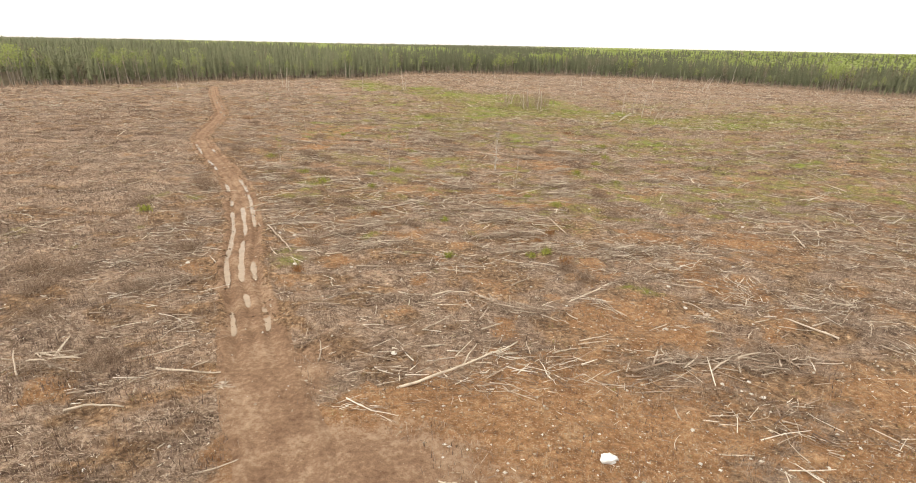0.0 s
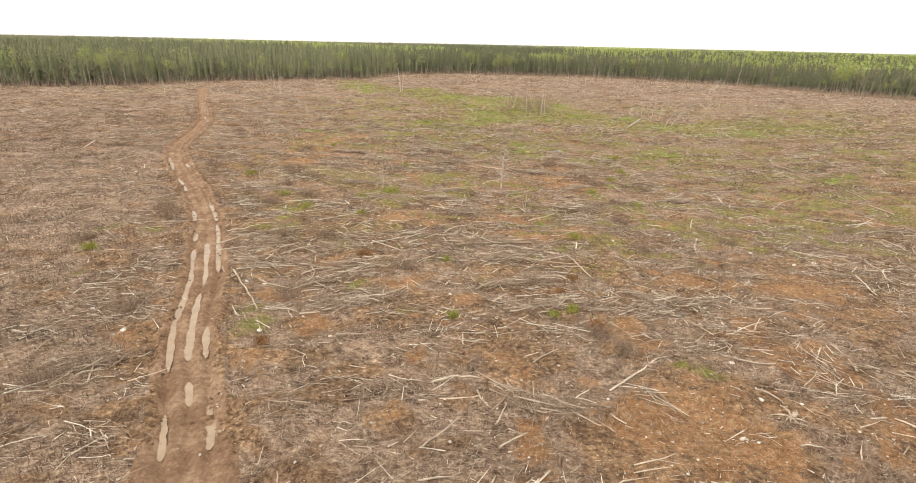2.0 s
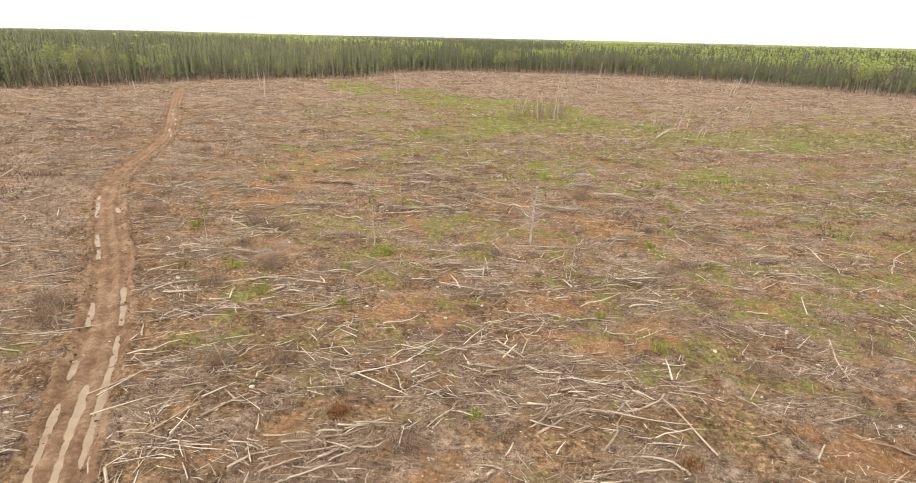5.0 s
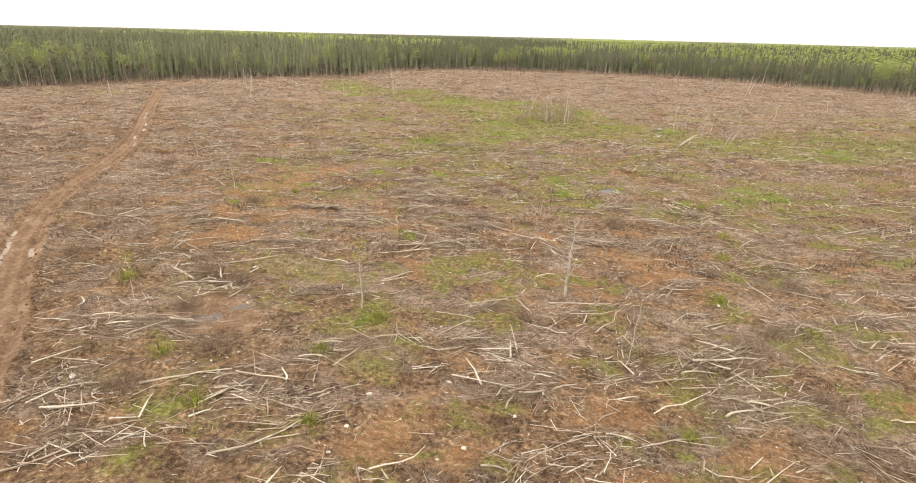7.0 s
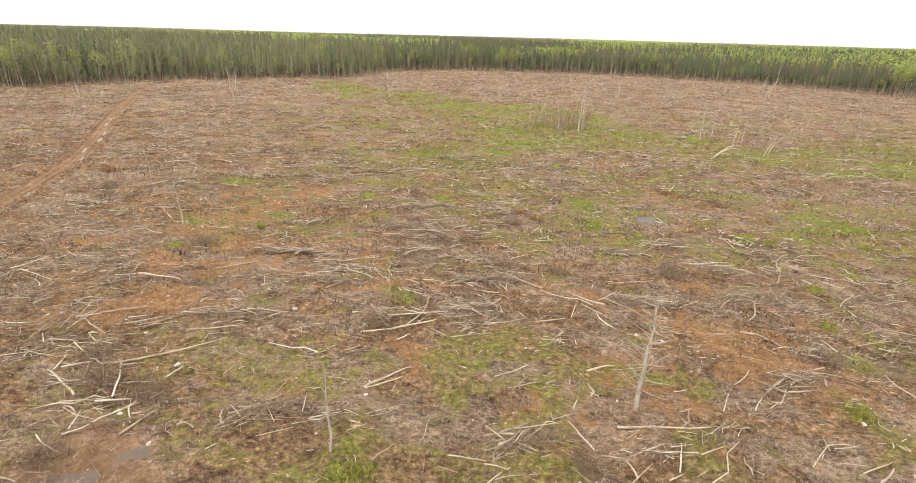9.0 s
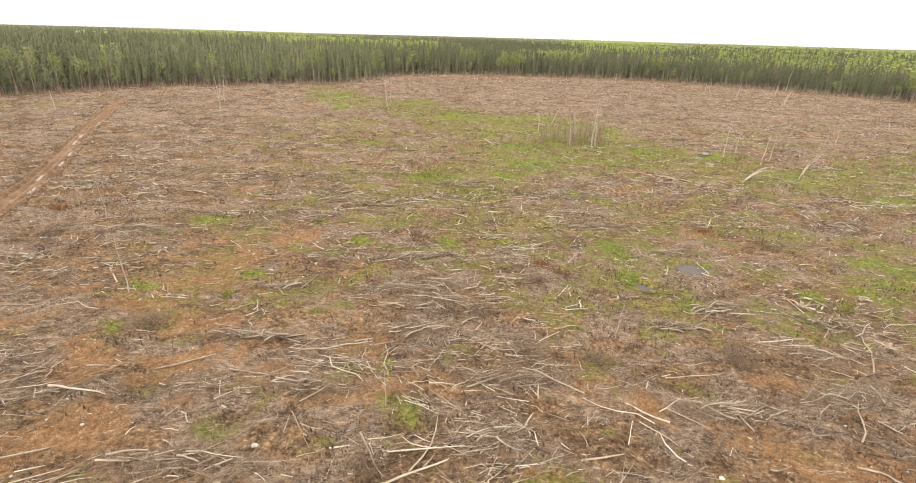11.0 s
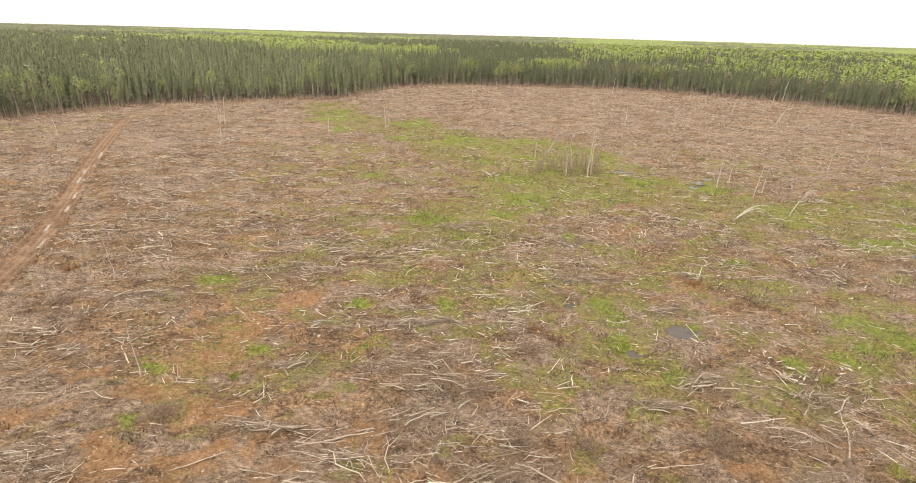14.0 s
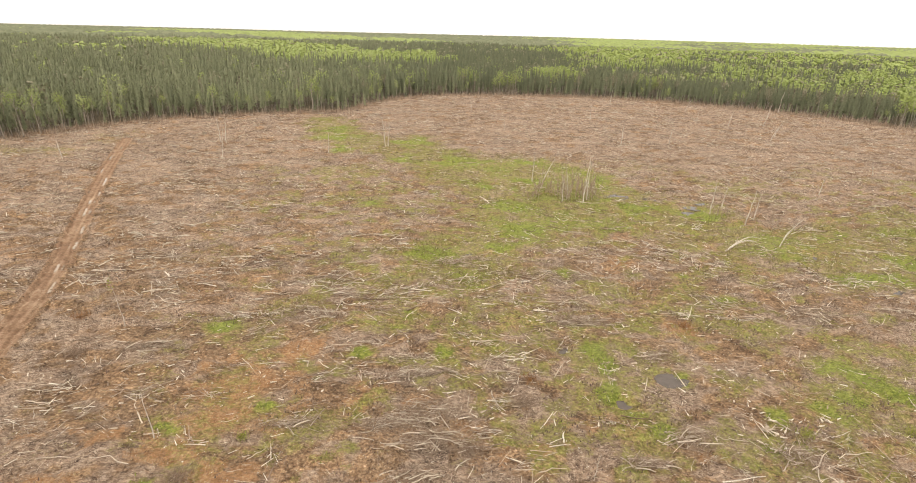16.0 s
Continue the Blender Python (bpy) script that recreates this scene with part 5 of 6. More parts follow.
LOGS_NEAR = [(-14.8, 50.1, 3.3, -29), (-16.5, 48.6, 7.9, -58), (-9, 48.3, 3.1, 3), (-10.6, 45, 1.5, -4), (-19.2, 51.7, 2.3, -58), (10.6, 47.3, 2.6, 10), (4.3, 63.1, 9.4, 15), (13.2, 61.4, 2.7, 23), (3.9, 56.9, 4.3, 43), (25.7, 65.7, 6.4, -114), (30.1, 68.2, 3.7, 57), (21.3, 58.4, 2.4, 10), (11.3, 43.4, 1.7, 17), (-7.1, 41.7, 1.9, 13), (48.9, 88.8, 12, 43)]
LOGS_MID = [(-18.9, 73.7, 4.9, 20), (-14.8, 74.4, 3.5, -6), (-20.6, 69.6, 2.2, 18), (-22.7, 67.2, 3.2, 41), (-13.3, 68.4, 4.4, 17), (-7, 97.5, 8, 30), (-3.1, 82, 4.5, 47), (-3.1, 80.6, 1.5, -3), (-7.4, 80.6, 2.9, 91), (-11.7, 75.1, 2.6, 97), (-10, 73.4, 2.8, 36), (-12.7, 72, 2.7, -16), (14.6, 73.5, 3.7, 48), (24.2, 84.5, 2.9, -32), (32.9, 87, 4.5, 20), (-0.8, 69.4, 2.1, 38), (-25.6, 91.9, 2.4, -2), (-18.3, 110.5, 3.8, 4), (28.7, 112.9, 7.5, 60), (15.1, 93.4, 2.7, 41), (8.9, 70.2, 4.5, 13), (-3.3, 78.3, 2.1, 30), (-26.1, 75.3, 3.5, -10)]
LOGS_TREE = [(-22.8, 106.5, 3.7, 29), (-21.7, 92.1, 6.8, 40), (-20.1, 95.1, 3.5, 14), (-8.4, 90.3, 2.5, 34), (-35.5, 98.4, 2, 8), (-15.5, 86.2, 2.6, 49), (-9.6, 98.4, 3.6, -62), (18.4, 92.9, 5.9, 25), (14.6, 90.3, 2.9, 50), (7.3, 87.1, 5.3, 2), (-0.6, 91.7, 2.7, 32), (37.6, 111.2, 3.3, 11), (12.5, 105.2, 6.1, 0)]
LOGS_WET = [(-17.6, 105.7, 4.4, -2), (-12.8, 109.9, 3.8, 18), (-12.3, 130.7, 4.2, -3), (2.7, 154.4, 6.6, 42), (8.6, 130.9, 3.9, 58), (-38.9, 113.7, 2.7, 2), (-33.4, 106.5, 2.8, 15), (-19.9, 146.5, 5.8, 83), (13.2, 115.6, 2.7, -8), (-6.1, 108.7, 2.2, 77)]

wood_r = np.random.default_rng(17)
for row in (*LOGS_START, *LOGS_START_2, *LOGS_NEAR, *LOGS_MID, *LOGS_TREE, *LOGS_WET):
    place_log(wood_r, row[0], row[1], row[2], radians(row[3]))


def scatter_logs(r, count):
    """Short pale pieces of stem strewn about, of a few shapes."""
    shapes = []
    for k in range(14):
        ln = (0.9, 1.2, 1.5, 1.9, 2.3, 2.8, 3.4)[k % 7]
        shapes.append((ln, mesh_from("log", *log_stem(r, ln, 0.09 + 0.018 * ln, r.normal(0, 0.06), 7), [LOG_PALE if k % 3 else LOG], shade=True)))
    made = 0
    while made < count:
        y = r.uniform(16, 150)
        x = r.uniform(-1, 1) * (0.72 * (y + 6) + 4)
        px, py = np.array([x]), np.array([y])
        if not bool(open_ground(px, py, 3.0)[0]) or r.uniform() > 0.15 + 0.85 * float(heaps(px, py)[0]) or y < 30 and x > -12:
            continue
        ln, me = shapes[int(r.integers(14))]
        yaw = r.normal(0.1, 0.7) if r.uniform() < 0.6 else r.uniform(0, 3.14)
        z = float(ground_z(x, y))
        z0, z1 = (float(ground_z(x + s * 0.4 * ln * math.cos(yaw), y + s * 0.4 * ln * math.sin(yaw))) for s in (-1, 1))
        ob = tagged(new("log", me), "short pale piece of barkless stem on the slash", "log", "logs on the cutover")
        ob.matrix_basis = Matrix.Translation((x, y, max(z, 0.5 * (z0 + z1)) + 0.05)) @ Matrix.Rotation(yaw, 4, "Z") @ Matrix.Rotation(-math.atan2(z1 - z0, 0.8 * ln), 4, "Y") @ Matrix.Rotation(r.uniform(0, 6.28), 4, "X")
        made += 1


scatter_logs(np.random.default_rng(23), 170)


def root_stump(r, x, y, size):
    """A torn-out stump: a short butt and splayed bleached roots."""
    root = thing("stump", "torn-out pale stump with splayed roots", "stump", "stumps on the cutover", (x, y, float(ground_z(x, y))))
    part("butt", mesh_from("butt", *tube([(0, 0, -0.1), (0.05, 0.02, 0.2 * size), (0.16 * size, 0.06, 0.5 * size)], [0.24 * size, 0.18 * size, 0.15 * size], 9, True), [LOG], shade=True), root)
    for k in range(9):
        a, q = k * 0.7 + r.normal(0, 0.2), size * r.uniform(0.6, 1.3)
        p = [(0, 0, 0.08), (math.cos(a) * q * 0.5, math.sin(a) * q * 0.5, 0.22 * size * r.uniform(0.3, 1.4)), (math.cos(a + 0.3) * q, math.sin(a + 0.3) * q, size * r.uniform(-0.02, 0.5))]
        part("root", mesh_from("root", *tube(p, [0.09 * size, 0.055 * size, 0.02], 5), [LOG_PALE if k % 2 else LOG], shade=True), root)


STUMPS = [(35.5, 61, 0.9), (25.3, 54, 0.8), (-12.1, 24.6, 0.6), (17.6, 34.3, 0.8), (31, 113.5, 1.0), (28.2, 121, 1.1)]
for row in STUMPS:
    root_stump(wood_r, *row)


def brush_pile(r, x, y, long, wide, yaw, count, pale):
    """A heap of dropped branches, each one its own part."""
    root = thing("brush_pile", "heap of bleached branches and logging slash" if pale > 0.5 else "heap of dry brown branches and twigs", "brush pile", "brush piles on the cutover", (x, y, float(terrain(x, y))))
    shapes = [mesh_from("branch", *log_stem(r, 1.0, 0.055, b, 5), [m], shade=True) for b in (-0.06, 0.02, 0.05) for m in (LOG_PALE, LOG, TWIG)]
    for k in range(count):
        u, v = r.normal(0, 0.30) * long, r.normal(0, 0.30) * wide
        a = yaw + r.normal(0, 0.32) if r.uniform() < 0.75 else r.uniform(0, 3.14)
        px, py = u * math.cos(yaw) - v * math.sin(yaw), u * math.sin(yaw) + v * math.cos(yaw)
        ln = (0.12 + 0.46 * r.uniform() ** 1.6) * min(long, 4.5)
        q = r.uniform()
        kind = 0 if q < pale * 0.75 else 1 if q < 0.5 + pale * 0.35 else 2
        ob = part("branch", shapes[3 * int(r.integers(3)) + kind], root)
        z = float(ground_z(x + px, y + py)) - float(terrain(x, y)) + 0.05 + 0.45 * r.uniform() * math.exp(-(2 * v / wide) ** 2)
        girth = r.uniform(0.6, 1.9) * (1.0 if ln < 1.2 else 1.4)
        ob.matrix_basis = Matrix.Translation((px, py, z)) @ Matrix.Rotation(a, 4, "Z") @ Matrix.Rotation(r.normal(0, 0.12), 4, "Y") @ Matrix.Rotation(r.uniform(0, 6.28), 4, "X") @ Matrix.Diagonal((ln, girth, girth, 1))
    n = 40 * count
    c = r.normal(0, 1, (n, 3)) * (0.34 * long, 0.30 * wide, 0.0)
    c = np.column_stack([c[:, 0] * math.cos(yaw) - c[:, 1] * math.sin(yaw), c[:, 0] * math.sin(yaw) + c[:, 1] * math.cos(yaw), c[:, 2]])
    c[:, 2] = ground_z(x + c[:, 0], y + c[:, 1]) - float(terrain(x, y)) + 0.05 + 0.35 * r.uniform(0, 1, n) ** 1.5
    a = r.uniform(0, 6.28, n)
    d = np.column_stack([np.cos(a), np.sin(a), r.normal(0, 0.35, n)]) * r.uniform(0.12, 0.55, (n, 1))
    e = np.column_stack([-np.sin(a), np.cos(a), 0 * a]) * 0.020
    v = np.stack([c - d, c - d * 0.9 + e, c + d], 1).reshape(-1, 3)
    tagged(part("brushwood", mesh_from("brushwood", v, np.arange(3 * n).reshape(-1, 3), [TWIG]), root), kind="stuff")
    return root


PILES = [(12.6, 27.8, 3.2, 1.3, 0.35, 34, 0.7), (18.3, 28.8, 5.4, 1.9, 0.15, 64, 0.35), (4.5, 35.2, 5.0, 2.0, -0.35, 30, 0.45), (-22.6, 25.8, 4.0, 2.0, 0.1, 22, 0.8),
         (-10.5, 51, 5.0, 2.4, 0.3, 32, 0.6), (-8.5, 46.8, 6.0, 3.0, 0.05, 44, 0.65), (8, 47.8, 6.5, 2.2, 0.12, 40, 0.8), (-8, 129, 5.6, 1.0, 0.12, 90, 1.0),
         (46.8, 103.8, 5.5, 2.4, 0.1, 30, 0.9), (-2.6, 80, 4.0, 2.4, 0.4, 28, 0.7), (29, 117, 4.0, 3.2, 0.3, 40, 0.6), (12.5, 104.6, 6.0, 1.4, 0.0, 28, 0.7)]
PILES_2 = [(-15, 86.6, 4.2, 2.0, 0.6, 28, 0.6), (17.5, 92, 5.0, 2.2, 0.3, 30, 0.45), (-0.8, 85.8, 4.2, 1.8, 0.5, 30, 0.75), (35, 107.5, 4.0, 2.4, 0.2, 32, 0.7), (12.8, 103.8, 4.6, 1.2, 0.05, 26, 0.6),
           (4, 62.8, 7.0, 1.8, 0.15, 34, 0.5), (-8, 112, 5.5, 2.4, 0.3, 34, 0.7), (-14, 104.5, 6.0, 2.0, 0.1, 34, 0.5), (14, 115.3, 4.0, 1.4, 0.0, 26, 0.8), (-20, 119, 4.5, 1.6, 0.2, 26, 0.5), (-40, 132, 5.5, 1.6, 0.25, 26, 0.9), (-22, 38, 4.5, 2.5, 0.7, 26, 0.3)]
PILES_3 = [(-8.8, 54.0, 5.7, 2.7, 0.19, 48, 0.6), (5.4, 52.0, 6.4, 2.0, 0.28, 52, 0.45), (4.1, 57.3, 3.7, 2.0, 0.19, 36, 0.9), (15.8, 50.5, 4.2, 2.1, -0.14, 39, 0.5), (-11.7, 77.7, 5.8, 3.0, 0.3, 48, 0.3), (15.7, 79.1, 8, 3.5, 0.21, 62, 0.35), (14.4, 73.6, 4.2, 2.8, 0.01, 39, 0.7), (24.7, 84.8, 4.6, 2.4, 0.24, 41, 0.8), (31.8, 86.5, 4.8, 1.8, 0.19, 42, 0.9), (0.4, 74.8, 4.0, 2.0, 0.18, 38, 0.4), (-24.7, 80.5, 6.8, 1.8, 0.13, 54, 0.8), (-2.7, 100.4, 4.6, 2.4, 0.23, 41, 0.8), (23.9, 112.0, 7.8, 3.5, -0.03, 61, 0.7)]
PILES_4 = [(-18.8, 97.1, 4.6, 1.8, 0.09, 41, 0.5), (-7.0, 117.3, 8, 3.5, 0.02, 62, 0.7), (22.5, 106.7, 5.9, 2.5, 0.24, 49, 0.5), (-6.8, 121.8, 8, 3.5, 0.13, 62, 0.6), (19.6, 119.1, 5.1, 3.5, 0.06, 44, 0.7), (-19.1, 110.3, 5.5, 1.2, -0.04, 46, 0.7), (-0.9, 106.3, 6.3, 2.0, 0.07, 51, 0.4), (-9.4, 119.8, 7.5, 2.2, 0.12, 58, 0.8), (14.4, 143.8, 8, 3.0, 0.06, 62, 0.4), (-3.2, 164.8, 8, 3.5, 0.38, 62, 0.7), (21.9, 134.8, 5.1, 3.0, 0.32, 44, 0.6), (-22.0, 142.9, 6.0, 2.4, -0.42, 49, 0.8)]
for row in (*PILES, *PILES_2, *PILES_3, *PILES_4):
    brush_pile(wood_r, *row)


def dead_tree(r, x, y, height, lean, branches, thick, green=False):
    """A standing dead stem: trunk and, where it has them, side branches."""
    root = thing("dead_tree", "standing dead spruce with bleached broken branches" if branches > 12 else "thin bare leaning sapling amid the slash", "dead tree", "dead trees left standing", (x, y, float(ground_z(x, y)) - 0.05))
    u = np.linspace(0, 1, 6)
    p = np.column_stack([lean * u ** 1.3 + r.normal(0, 0.02, 6) * height * 0.4, r.normal(0, 0.015, 6) * height, u * height])
    p[0] = (0, 0, -0.3)
    wood, slim = SNAG if y > 150 else GREY_SNAG, 0.12 if branches > 12 else 0.17
    part("trunk", mesh_from("trunk", *tube(p, thick * (0.55 - 0.42 * u), 6), [wood], shade=True), root)
    for _ in range(branches):
        z = r.uniform(0.18, 0.98)
        a = r.uniform(0, 6.28)
        q = (0.27 * height if branches > 12 else 0.10 * height) * (1.15 - 0.8 * z) * r.uniform(0.5, 1.3) + 0.15
        c = np.array([np.interp(z, u, p[:, 0]), np.interp(z, u, p[:, 1]), z * height])
        d = np.array([math.cos(a) * q, math.sin(a) * q, q * r.uniform(-0.1, 0.5)])
        part("branch", mesh_from("branch", *tube([c, c + d * 0.5 + (0, 0, -0.04), c + d], [thick * slim, thick * slim * 0.7, thick * slim * 0.3], 3), [wood]), root)
    if green:
        n = 40
        c = p[-1] + r.normal(0, 1, (n, 3)) * (0.22, 0.22, 0.5) - (0, 0, 0.3)
        d = r.normal(0, 0.12, (n, 2, 3))
        v = np.stack([c, c + d[:, 0], c + d[:, 1]], 1).reshape(-1, 3)
        part("foliage", mesh_from("foliage", v, np.arange(3 * n).reshape(-1, 3), [SHOOT]), root, "few fresh green leaves at the tip")
    return root


SNAGS = [(6.45, 89.2, 6.7, 0.25, 64, 0.29, False), (-10.35, 84.1, 5.2, 0.0, 10, 0.13, True), (-31.6, 116.2, 4.8, -0.4, 2, 0.12, False), (-26.8, 82.9, 3.6, 0.1, 4, 0.07, True),
         (8.8, 78.8, 4.6, 0.3, 6, 0.08, False), (-9.3, 102.9, 3.2, 0.0, 5, 0.07, True), (8.0, 113.2, 3.2, 0.4, 3, 0.08, False), (-45.3, 137, 6.2, -0.6, 4, 0.09, True)]
SNAGS_WET = [(20.6, 216, 5.6, 2.2, 3, 0.20, False), (19.2, 222, 6.0, 0.2, 5, 0.17, False), (24.4, 206, 5.5, -0.4, 5, 0.16, False), (29.5, 205.5, 8.5, 0.6, 8, 0.20, False), (31, 208, 7.5, 0.2, 6, 0.17, False),
             (26.8, 211, 6, -0.8, 5, 0.15, False), (59, 199.8, 6.0, 0.3, 3, 0.15, False), (64.1, 204.5, 5.4, 0.5, 3, 0.14, False), (63.3, 191.5, 5.8, 0.7, 3, 0.15, False), (67.6, 195.8, 4.2, 0.4, 3, 0.14, False), (66.5, 182, 3.2, 2.4, 4, 0.14, False)]
SNAGS_FAR = [(-24.8, 261.7, 7.5, -0.8, 5, 0.19, False), (-24, 262.5, 6, 0.6, 4, 0.16, False), (-41.9, 251, 4.6, 0.2, 2, 0.18, False), (-80.7, 264, 6.0, -0.6, 4, 0.18, False), (-79.5, 265, 6.5, 0.5, 4, 0.18, False),
             (78.7, 276.8, 6.5, 0.6, 3, 0.20, False), (-116, 236, 3.8, -0.3, 1, 0.22, False), (9.3, 355, 6.2, -1.4, 4, 0.18, False), (126, 292, 6.0, 2.8, 2, 0.20, False), (63, 332, 6.7, 0.0, 4, 0.20, False), (135, 395, 6.5, 2.2, 2, 0.2, False), (-71, 239, 6, 0.6, 4, 0.16, False)]
SNAGS_RIDGE = [(95.3, 214.7, 4.8, 0.8, 2, 0.17, False), (126, 236, 3.8, -1.0, 2, 0.18, False), (131, 298.5, 7.0, 2.8, 2, 0.20, False), (128, 331, 6.5, 1.2, 2, 0.2, False), (116, 338.6, 5.5, 0.8, 2, 0.18, False),
               (193, 401, 10.5, 1.2, 3, 0.26, False), (59, 271, 7.0, 0.0, 4, 0.18, False), (19, 294, 4.5, 0.0, 3, 0.16, False), (62.6, 177, 4.5, 2.6, 3, 0.13, False), (170, 372, 8, 1.5, 2, 0.22, False), (98, 420, 9, 0.8, 3, 0.24, False), (150, 340, 5, 1.8, 2, 0.2, False)]
for row in (*SNAGS, *SNAGS_WET, *SNAGS_FAR, *SNAGS_RIDGE):
    tall = 1.0 if row[1] < 150 else 1.4 if row[1] < 270 and row[0] < 75 else 1.12
    dead_tree(wood_r, row[0], row[1], row[2] * tall, row[3] * tall, row[4], row[5] * (1.6 if row[1] > 150 else 1.0), row[6])


def bent_birch(x, y):
    """Two young stems bowed right over, their tips near the ground."""
    root = thing("bent_birch", "pair of pale bare birch stems bowed over to the ground", "tree", at=(x, y, float(ground_z(x, y))))
    for k, (reach, high) in enumerate(((6.0, 2.6), (7.0, 3.2))):
        u = np.linspace(0, 1, 9)
        p = np.column_stack([reach * u, 0.5 * k * u, high * np.sin(u * 2.1) - 0.2])
        part("stem", mesh_from("stem", *tube(p, 0.16 - 0.11 * u, 6), [SNAG], shade=True), root)


bent_birch(50.2, 174.6)


def shrub(r, x, y, wide, high, mat, label, group, leaves=120, stems=9):
    """A low bush: a few stems and a loose mass of small leaves or twigs."""
    root = thing("shrub", label, "shrub", group, (x, y, float(ground_z(x, y)) - 0.04))
    wood = []
    for _ in range(stems):
        a, q = r.uniform(0, 6.28), r.uniform(0.2, 0.5) * wide
        wood.append(tube([(0, 0, 0), (math.cos(a) * q * 0.6, math.sin(a) * q * 0.6, high * 0.6), (math.cos(a) * q, math.sin(a) * q, high * r.uniform(0.8, 1.1))], [0.018, 0.012, 0.004], 3))
    for w in wood:
        part("stem", mesh_from("stem", *w, [TWIG]), root)
    c = r.normal(0, 1, (leaves, 3)) * (wide * 0.26, wide * 0.26, high * 0.22) + (0, 0, high * 0.5)
    c[:, 2] = np.abs(c[:, 2])
    fine = mat is TWIG or mat is PALE_TWIG
    d = r.normal(0, 1, (leaves, 3)) * ((0.20, 0.20, 0.20 + 0.12 * high) if fine else (0.05, 0.05, 0.15)) * wide ** 0.5
    e = r.normal(0, 1, (leaves, 3)) * ((0.012 if high < 2.3 else 0.05) if fine else 0.035)
    v = np.stack([c - d, c + d, c + e], 1).reshape(-1, 3)
    tagged(part("brushwood" if fine else "foliage", mesh_from("leaves", v, np.arange(3 * leaves).reshape(-1, 3), [mat]), root), kind="stuff")


def thicket(r, x, y, wide, high, stems, label, group):
    """Tall leafless saplings of uneven height from one spot, each with its own fine twigs."""
    root = thing("shrub", label, "shrub", group, (x, y, float(ground_z(x, y)) - 0.06))
    twigs = []
    for _ in range(stems):
        px, py = r.normal(0, 0.24 * wide, 2)
        h = high * r.uniform(0.25, 1.0) ** 1.5 * (1.2 - 0.5 * min(1.0, math.hypot(px, py) / (0.5 * wide)))
        lx, ly = r.normal(0, 0.16 * h, 2)
        dz = float(ground_z(x + px, y + py) - ground_z(x, y))
        line = np.array([(px, py, dz), (px + 0.3 * lx, py + 0.3 * ly, dz + 0.5 * h), (px + lx, py + ly, dz + h)])
        part("stem", mesh_from("stem", *tube(line, [0.035, 0.026, 0.008], 3), [SNAG if r.uniform() < 0.3 else PALE_TWIG]), root)
        k = int(20 * h)
        u = r.uniform(0.2, 1.0, k)
        c = np.column_stack([np.interp(u * h, (0, 0.5 * h, h), line[:, j]) for j in range(3)])
        d = np.column_stack([*r.normal(0, 0.34, (2, k)), r.uniform(0.15, 0.7, k)]) * (1.15 - 0.6 * u)[:, None]
        e = r.normal(0, 0.045, (k, 3))
        twigs.append(np.stack([c, c + d, c + e], 1).reshape(-1, 3))
    v = np.concatenate(twigs)
    tagged(part("brushwood", mesh_from("twigs", v, np.arange(len(v)).reshape(-1, 3), [PALE_TWIG]), root), kind="stuff")


GREEN_SHRUBS = [(19.9, 89, 1.5, 0.9), (8.2, 46.2, 0.9, 0.5), (6.9, 45.8, 0.8, 0.5), (-1.2, 57, 0.9, 0.5), (12.4, 65, 1.6, 0.7), (-33, 56, 1.4, 0.7), (-0.5, 45.2, 0.9, 0.5), (25, 84, 1.6, 0.6), (-12, 77, 1.4, 0.7),
                (-8.8, 82.6, 1.6, 0.7), (26, 101, 1.8, 0.7), (29.5, 108, 1.8, 0.8), (9.5, 70.5, 1.0, 0.6), (-24, 117, 1.2, 0.6), (32, 120, 1.6, 0.8), (-11, 70.2, 0.9, 0.5), (-17.5, 71.5, 1.5, 0.8), (-21.5, 76, 1.6, 0.7), (44, 121, 1.7, 0.8), (-29.5, 87, 1.5, 0.7)]
RUST_SHRUBS = [(9.8, 53.5, 1.1, 0.6), (9.6, 44.2, 1.0, 0.7), (-8.6, 56.4, 1.2, 0.5), (8, 49.8, 0.9, 0.5), (-52, 139, 2.2, 0.9), (4.5, 128.5, 2.4, 0.5), (29, 143, 2.6, 0.6), (-12.5, 40.5, 1.0, 0.5)]
BARE_SHRUBS = [(51.4, 127, 4.0, 2.2), (21, 212, 4.4, 4.2), (25, 208.5, 4.4, 4.8), (28, 214, 4.6, 4.4), (31, 209.5, 4, 4.6), (34, 217, 4, 3.4), (17.5, 208, 3.6, 2.8), (-30.4, 65.4, 2.6, 1.3), (-33, 40, 3.4, 1.0), (-30, 36, 3.2, 1.0), (62, 197, 4.4, 2.6), (70, 192, 4.4, 2.4), (21.5, 83, 2.4, 0.9), (29, 93, 3.0, 0.9), (-21, 87.8, 2.6, 0.9), (-23.5, 88.5, 3, 1.0)]
for sx0, sy0, w0, h0 in GREEN_SHRUBS:
    shrub(wood_r, sx0, sy0, w0, h0, SHOOT, "low bush with fresh yellow-green shoots", "green bushes on the cutover", 260)
for sx0, sy0, w0, h0 in RUST_SHRUBS:
    shrub(wood_r, sx0, sy0, w0, h0, RUST, "dead rust-brown conifer seedling", "rusty bushes on the cutover", 240)
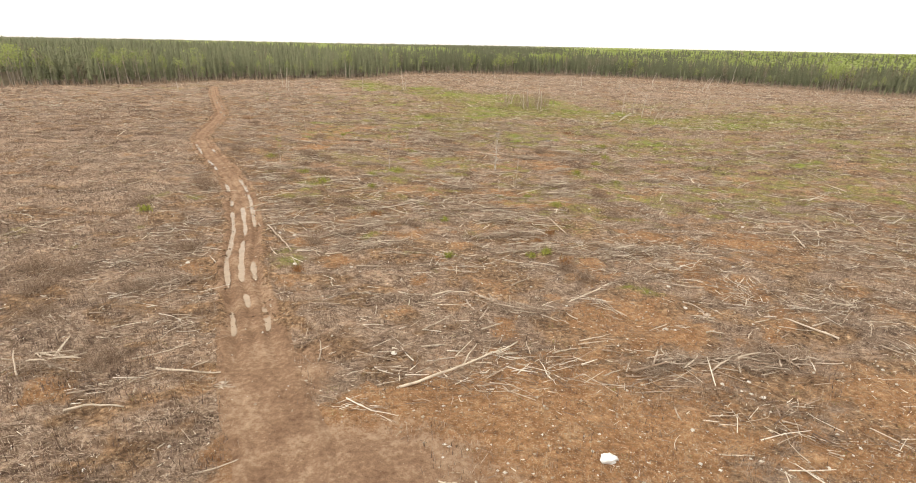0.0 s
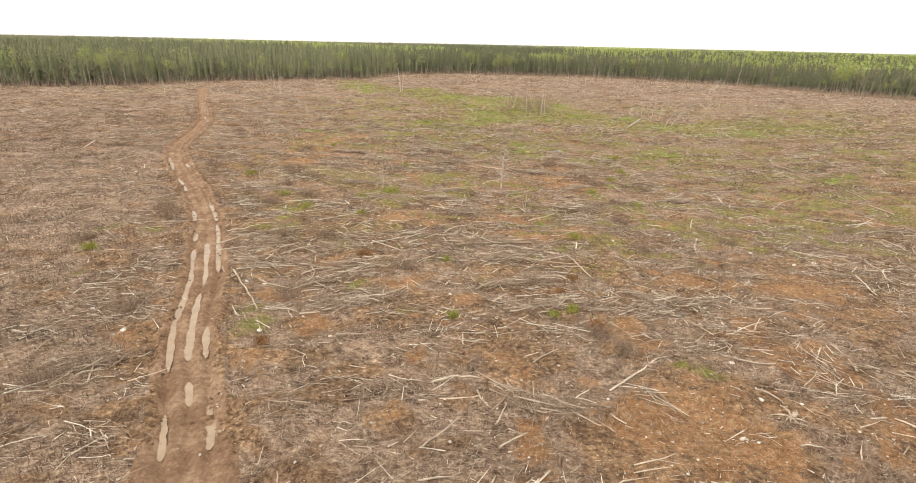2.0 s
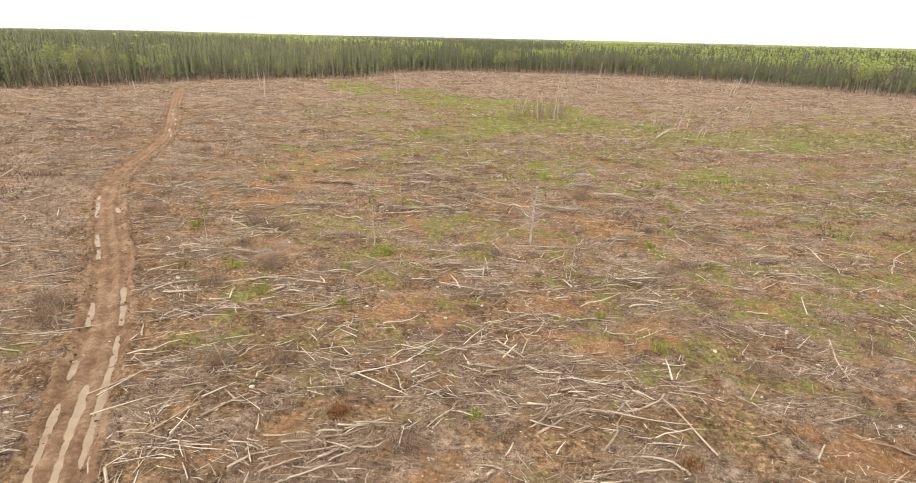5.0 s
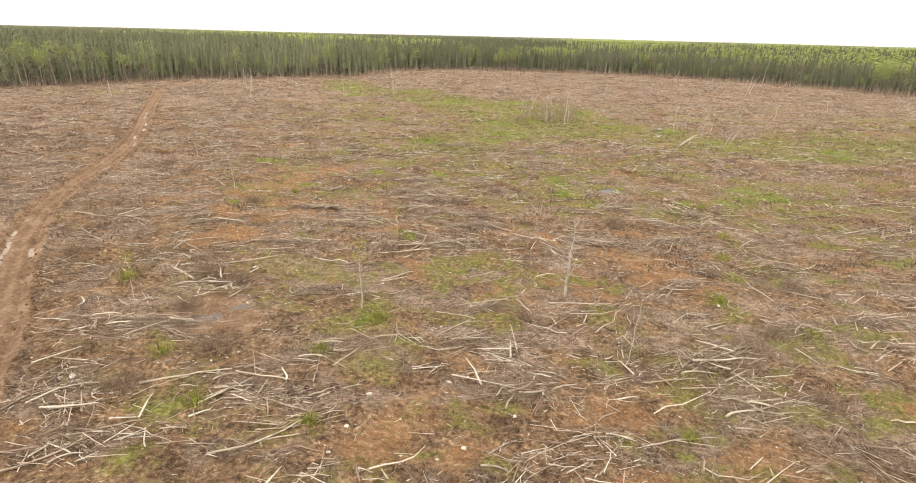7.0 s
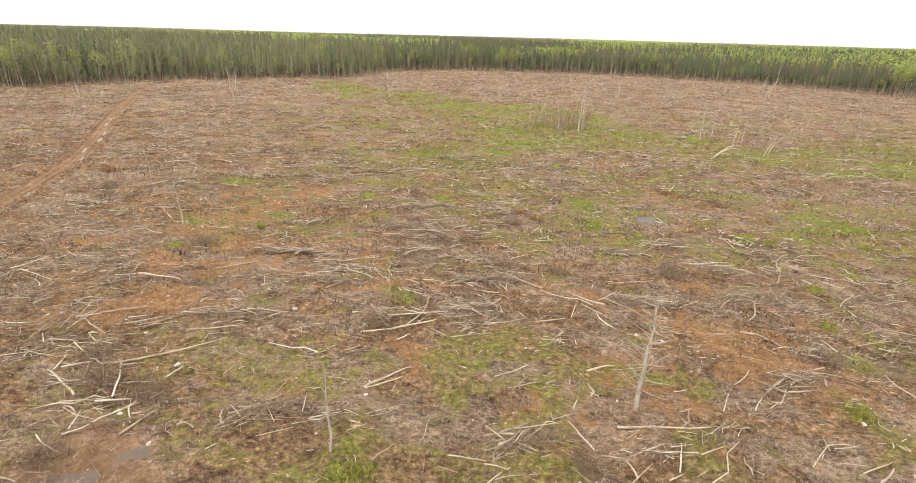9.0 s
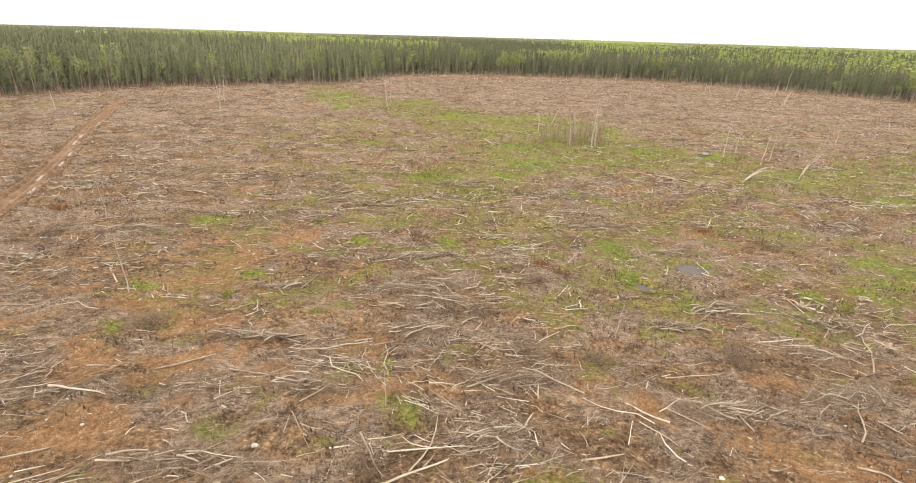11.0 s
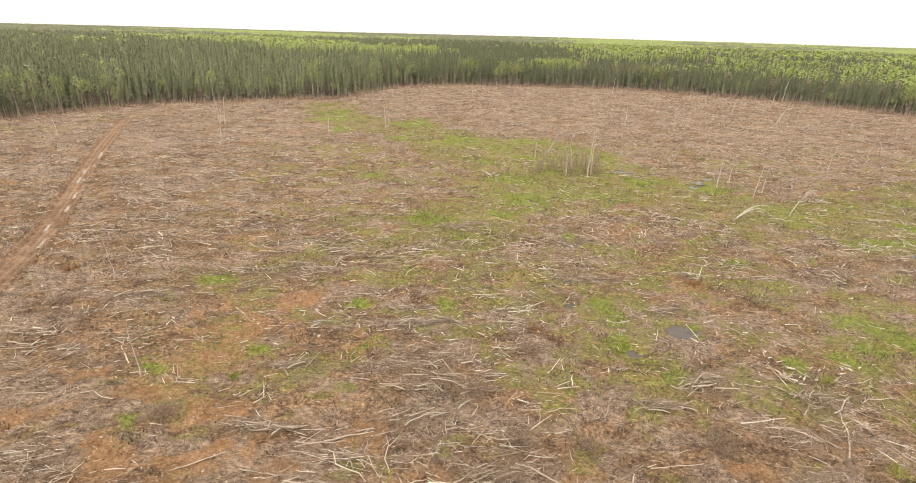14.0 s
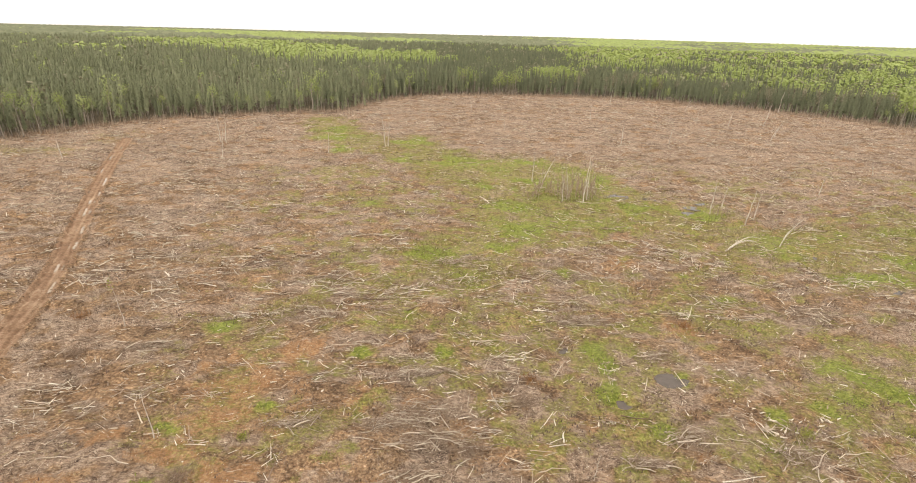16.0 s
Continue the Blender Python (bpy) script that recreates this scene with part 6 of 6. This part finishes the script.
BRUSH_DOMES = [(-36.8, 92.1, 2.6, 0.7), (-21.9, 72.7, 2.4, 0.6), (19.9, 74.6, 2.2, 0.6), (2.3, 84.0, 2.2, 0.6), (18.6, 81.0, 2.6, 0.6), (-18.9, 77.0, 2.6, 0.6), (3.3, 123.7, 2.6, 0.7), (-23.0, 82.9, 2.2, 0.6), (-13.2, 61.8, 2.2, 0.6), (18.9, 63.3, 2.4, 0.7), (30.3, 67.9, 2.6, 0.5), (-32.1, 68.0, 2.8, 1.2), (-4.8, 54.2, 2.0, 0.5), (-17.0, 61.1, 2.0, 0.5), (0.4, 109.9, 2.2, 0.6), (16.9, 111.1, 2.4, 0.7), (-9.7, 97.4, 2.2, 0.6)]
BRUSH_DOMES_2 = [(22.2, 95.2, 2.2, 0.6), (-25.3, 90.8, 2.4, 0.6), (9.4, 43.1, 1.8, 0.5), (-35.0, 58.7, 3.0, 0.7), (-13.0, 48.0, 2.0, 0.5), (-23.1, 44.8, 2.4, 0.6), (-47.2, 130.2, 3.4, 0.8), (-27.5, 111.2, 2.6, 0.6), (5.8, 110.2, 2.4, 0.6), (-2.7, 116.0, 2.6, 0.6), (16.4, 109.6, 2.4, 0.7), (-29.6, 38.9, 3.2, 0.7), (-27.4, 32.2, 3.0, 0.7), (-23.0, 36.0, 2.4, 0.6), (-19.5, 26.8, 2.4, 0.6), (10.6, 40.9, 2.0, 0.5)]
for sx0, sy0, w0, h0 in (*BARE_SHRUBS, *BRUSH_DOMES, *BRUSH_DOMES_2):
    if h0 < 2.0:
        shrub(wood_r, sx0, sy0, w0, h0, TWIG, "leafless grey-brown bush of fine twigs", "bare bushes on the cutover", 620, 16)
    else:
        thicket(wood_r, sx0, sy0, 1.5 * w0, 1.7 * h0, int(5 * h0), "tall leafless clump of pale grey-brown saplings", "bare bushes on the cutover")


def lump(r, size, rough):
    """A small irregular rock from a displaced ball."""
    bm = bmesh.new()
    bmesh.ops.create_icosphere(bm, subdivisions=2, radius=1.0)
    off = Vector(r.uniform(0, 50, 3))
    for v in bm.verts:
        v.co *= 1 + rough * noise.noise(v.co * 1.3 + off) + 0.4 * rough * noise.noise(v.co * 3.1 + off)
        v.co = Vector((v.co.x * size[0], v.co.y * size[1], v.co.z * size[2]))
    me = bpy.data.meshes.new("stone")
    bm.to_mesh(me)
    bm.free()
    return me


def lay_rocks(count):
    shapes = []
    for k in range(6):
        me = lump(wood_r, (1.0, wood_r.uniform(0.6, 0.9), wood_r.uniform(0.4, 0.7)), 0.5)
        me.materials.append(ROCK)
        shapes.append(me)
    placed = 0
    while placed < count:
        x, y = wood_r.uniform(-32, 40), wood_r.uniform(16, 100)
        if abs(x) > 0.74 * (y + 6) + 4 or not bool(open_ground(np.array([x]), np.array([y]), 2.5)[0]):
            continue
        s = float(wood_r.uniform(0.09, 0.19))
        ob = tagged(new("stone", shapes[placed % 6]), "pale stone lying on bare soil", "stone", "stones on the cutover")
        ob.matrix_basis = Matrix.Translation((x, y, float(ground_z(x, y)) + 0.2 * s)) @ Matrix.Rotation(wood_r.uniform(0, 6.28), 4, "Z") @ Matrix.Diagonal((s, s, s, 1))
        placed += 1


lay_rocks(90)


def plastic_bag(x, y):
    """A crumpled white sack: body with folds, and a loose flap."""
    root = thing("plastic_bag", "crumpled white plastic bag lying on bare soil", "bag", at=(x, y, float(ground_z(x, y))))
    me = lump(np.random.default_rng(4), (0.36, 0.26, 0.24), 0.75)
    me.materials.append(BAG)
    ob = part("body", me, root)
    ob.location = (0, 0, 0.17)
    p = np.array([(0.22, -0.05, 0.10), (0.50, 0.02, 0.05), (0.47, 0.22, 0.12), (0.20, 0.20, 0.26), (0.36, 0.08, 0.24)])
    part("flap", mesh_from("flap", p, np.array([(0, 1, 4), (1, 2, 4), (2, 3, 4), (3, 0, 4), (0, 3, 2), (0, 2, 1)]), [BAG]), root)


plastic_bag(6.92, 19.5)
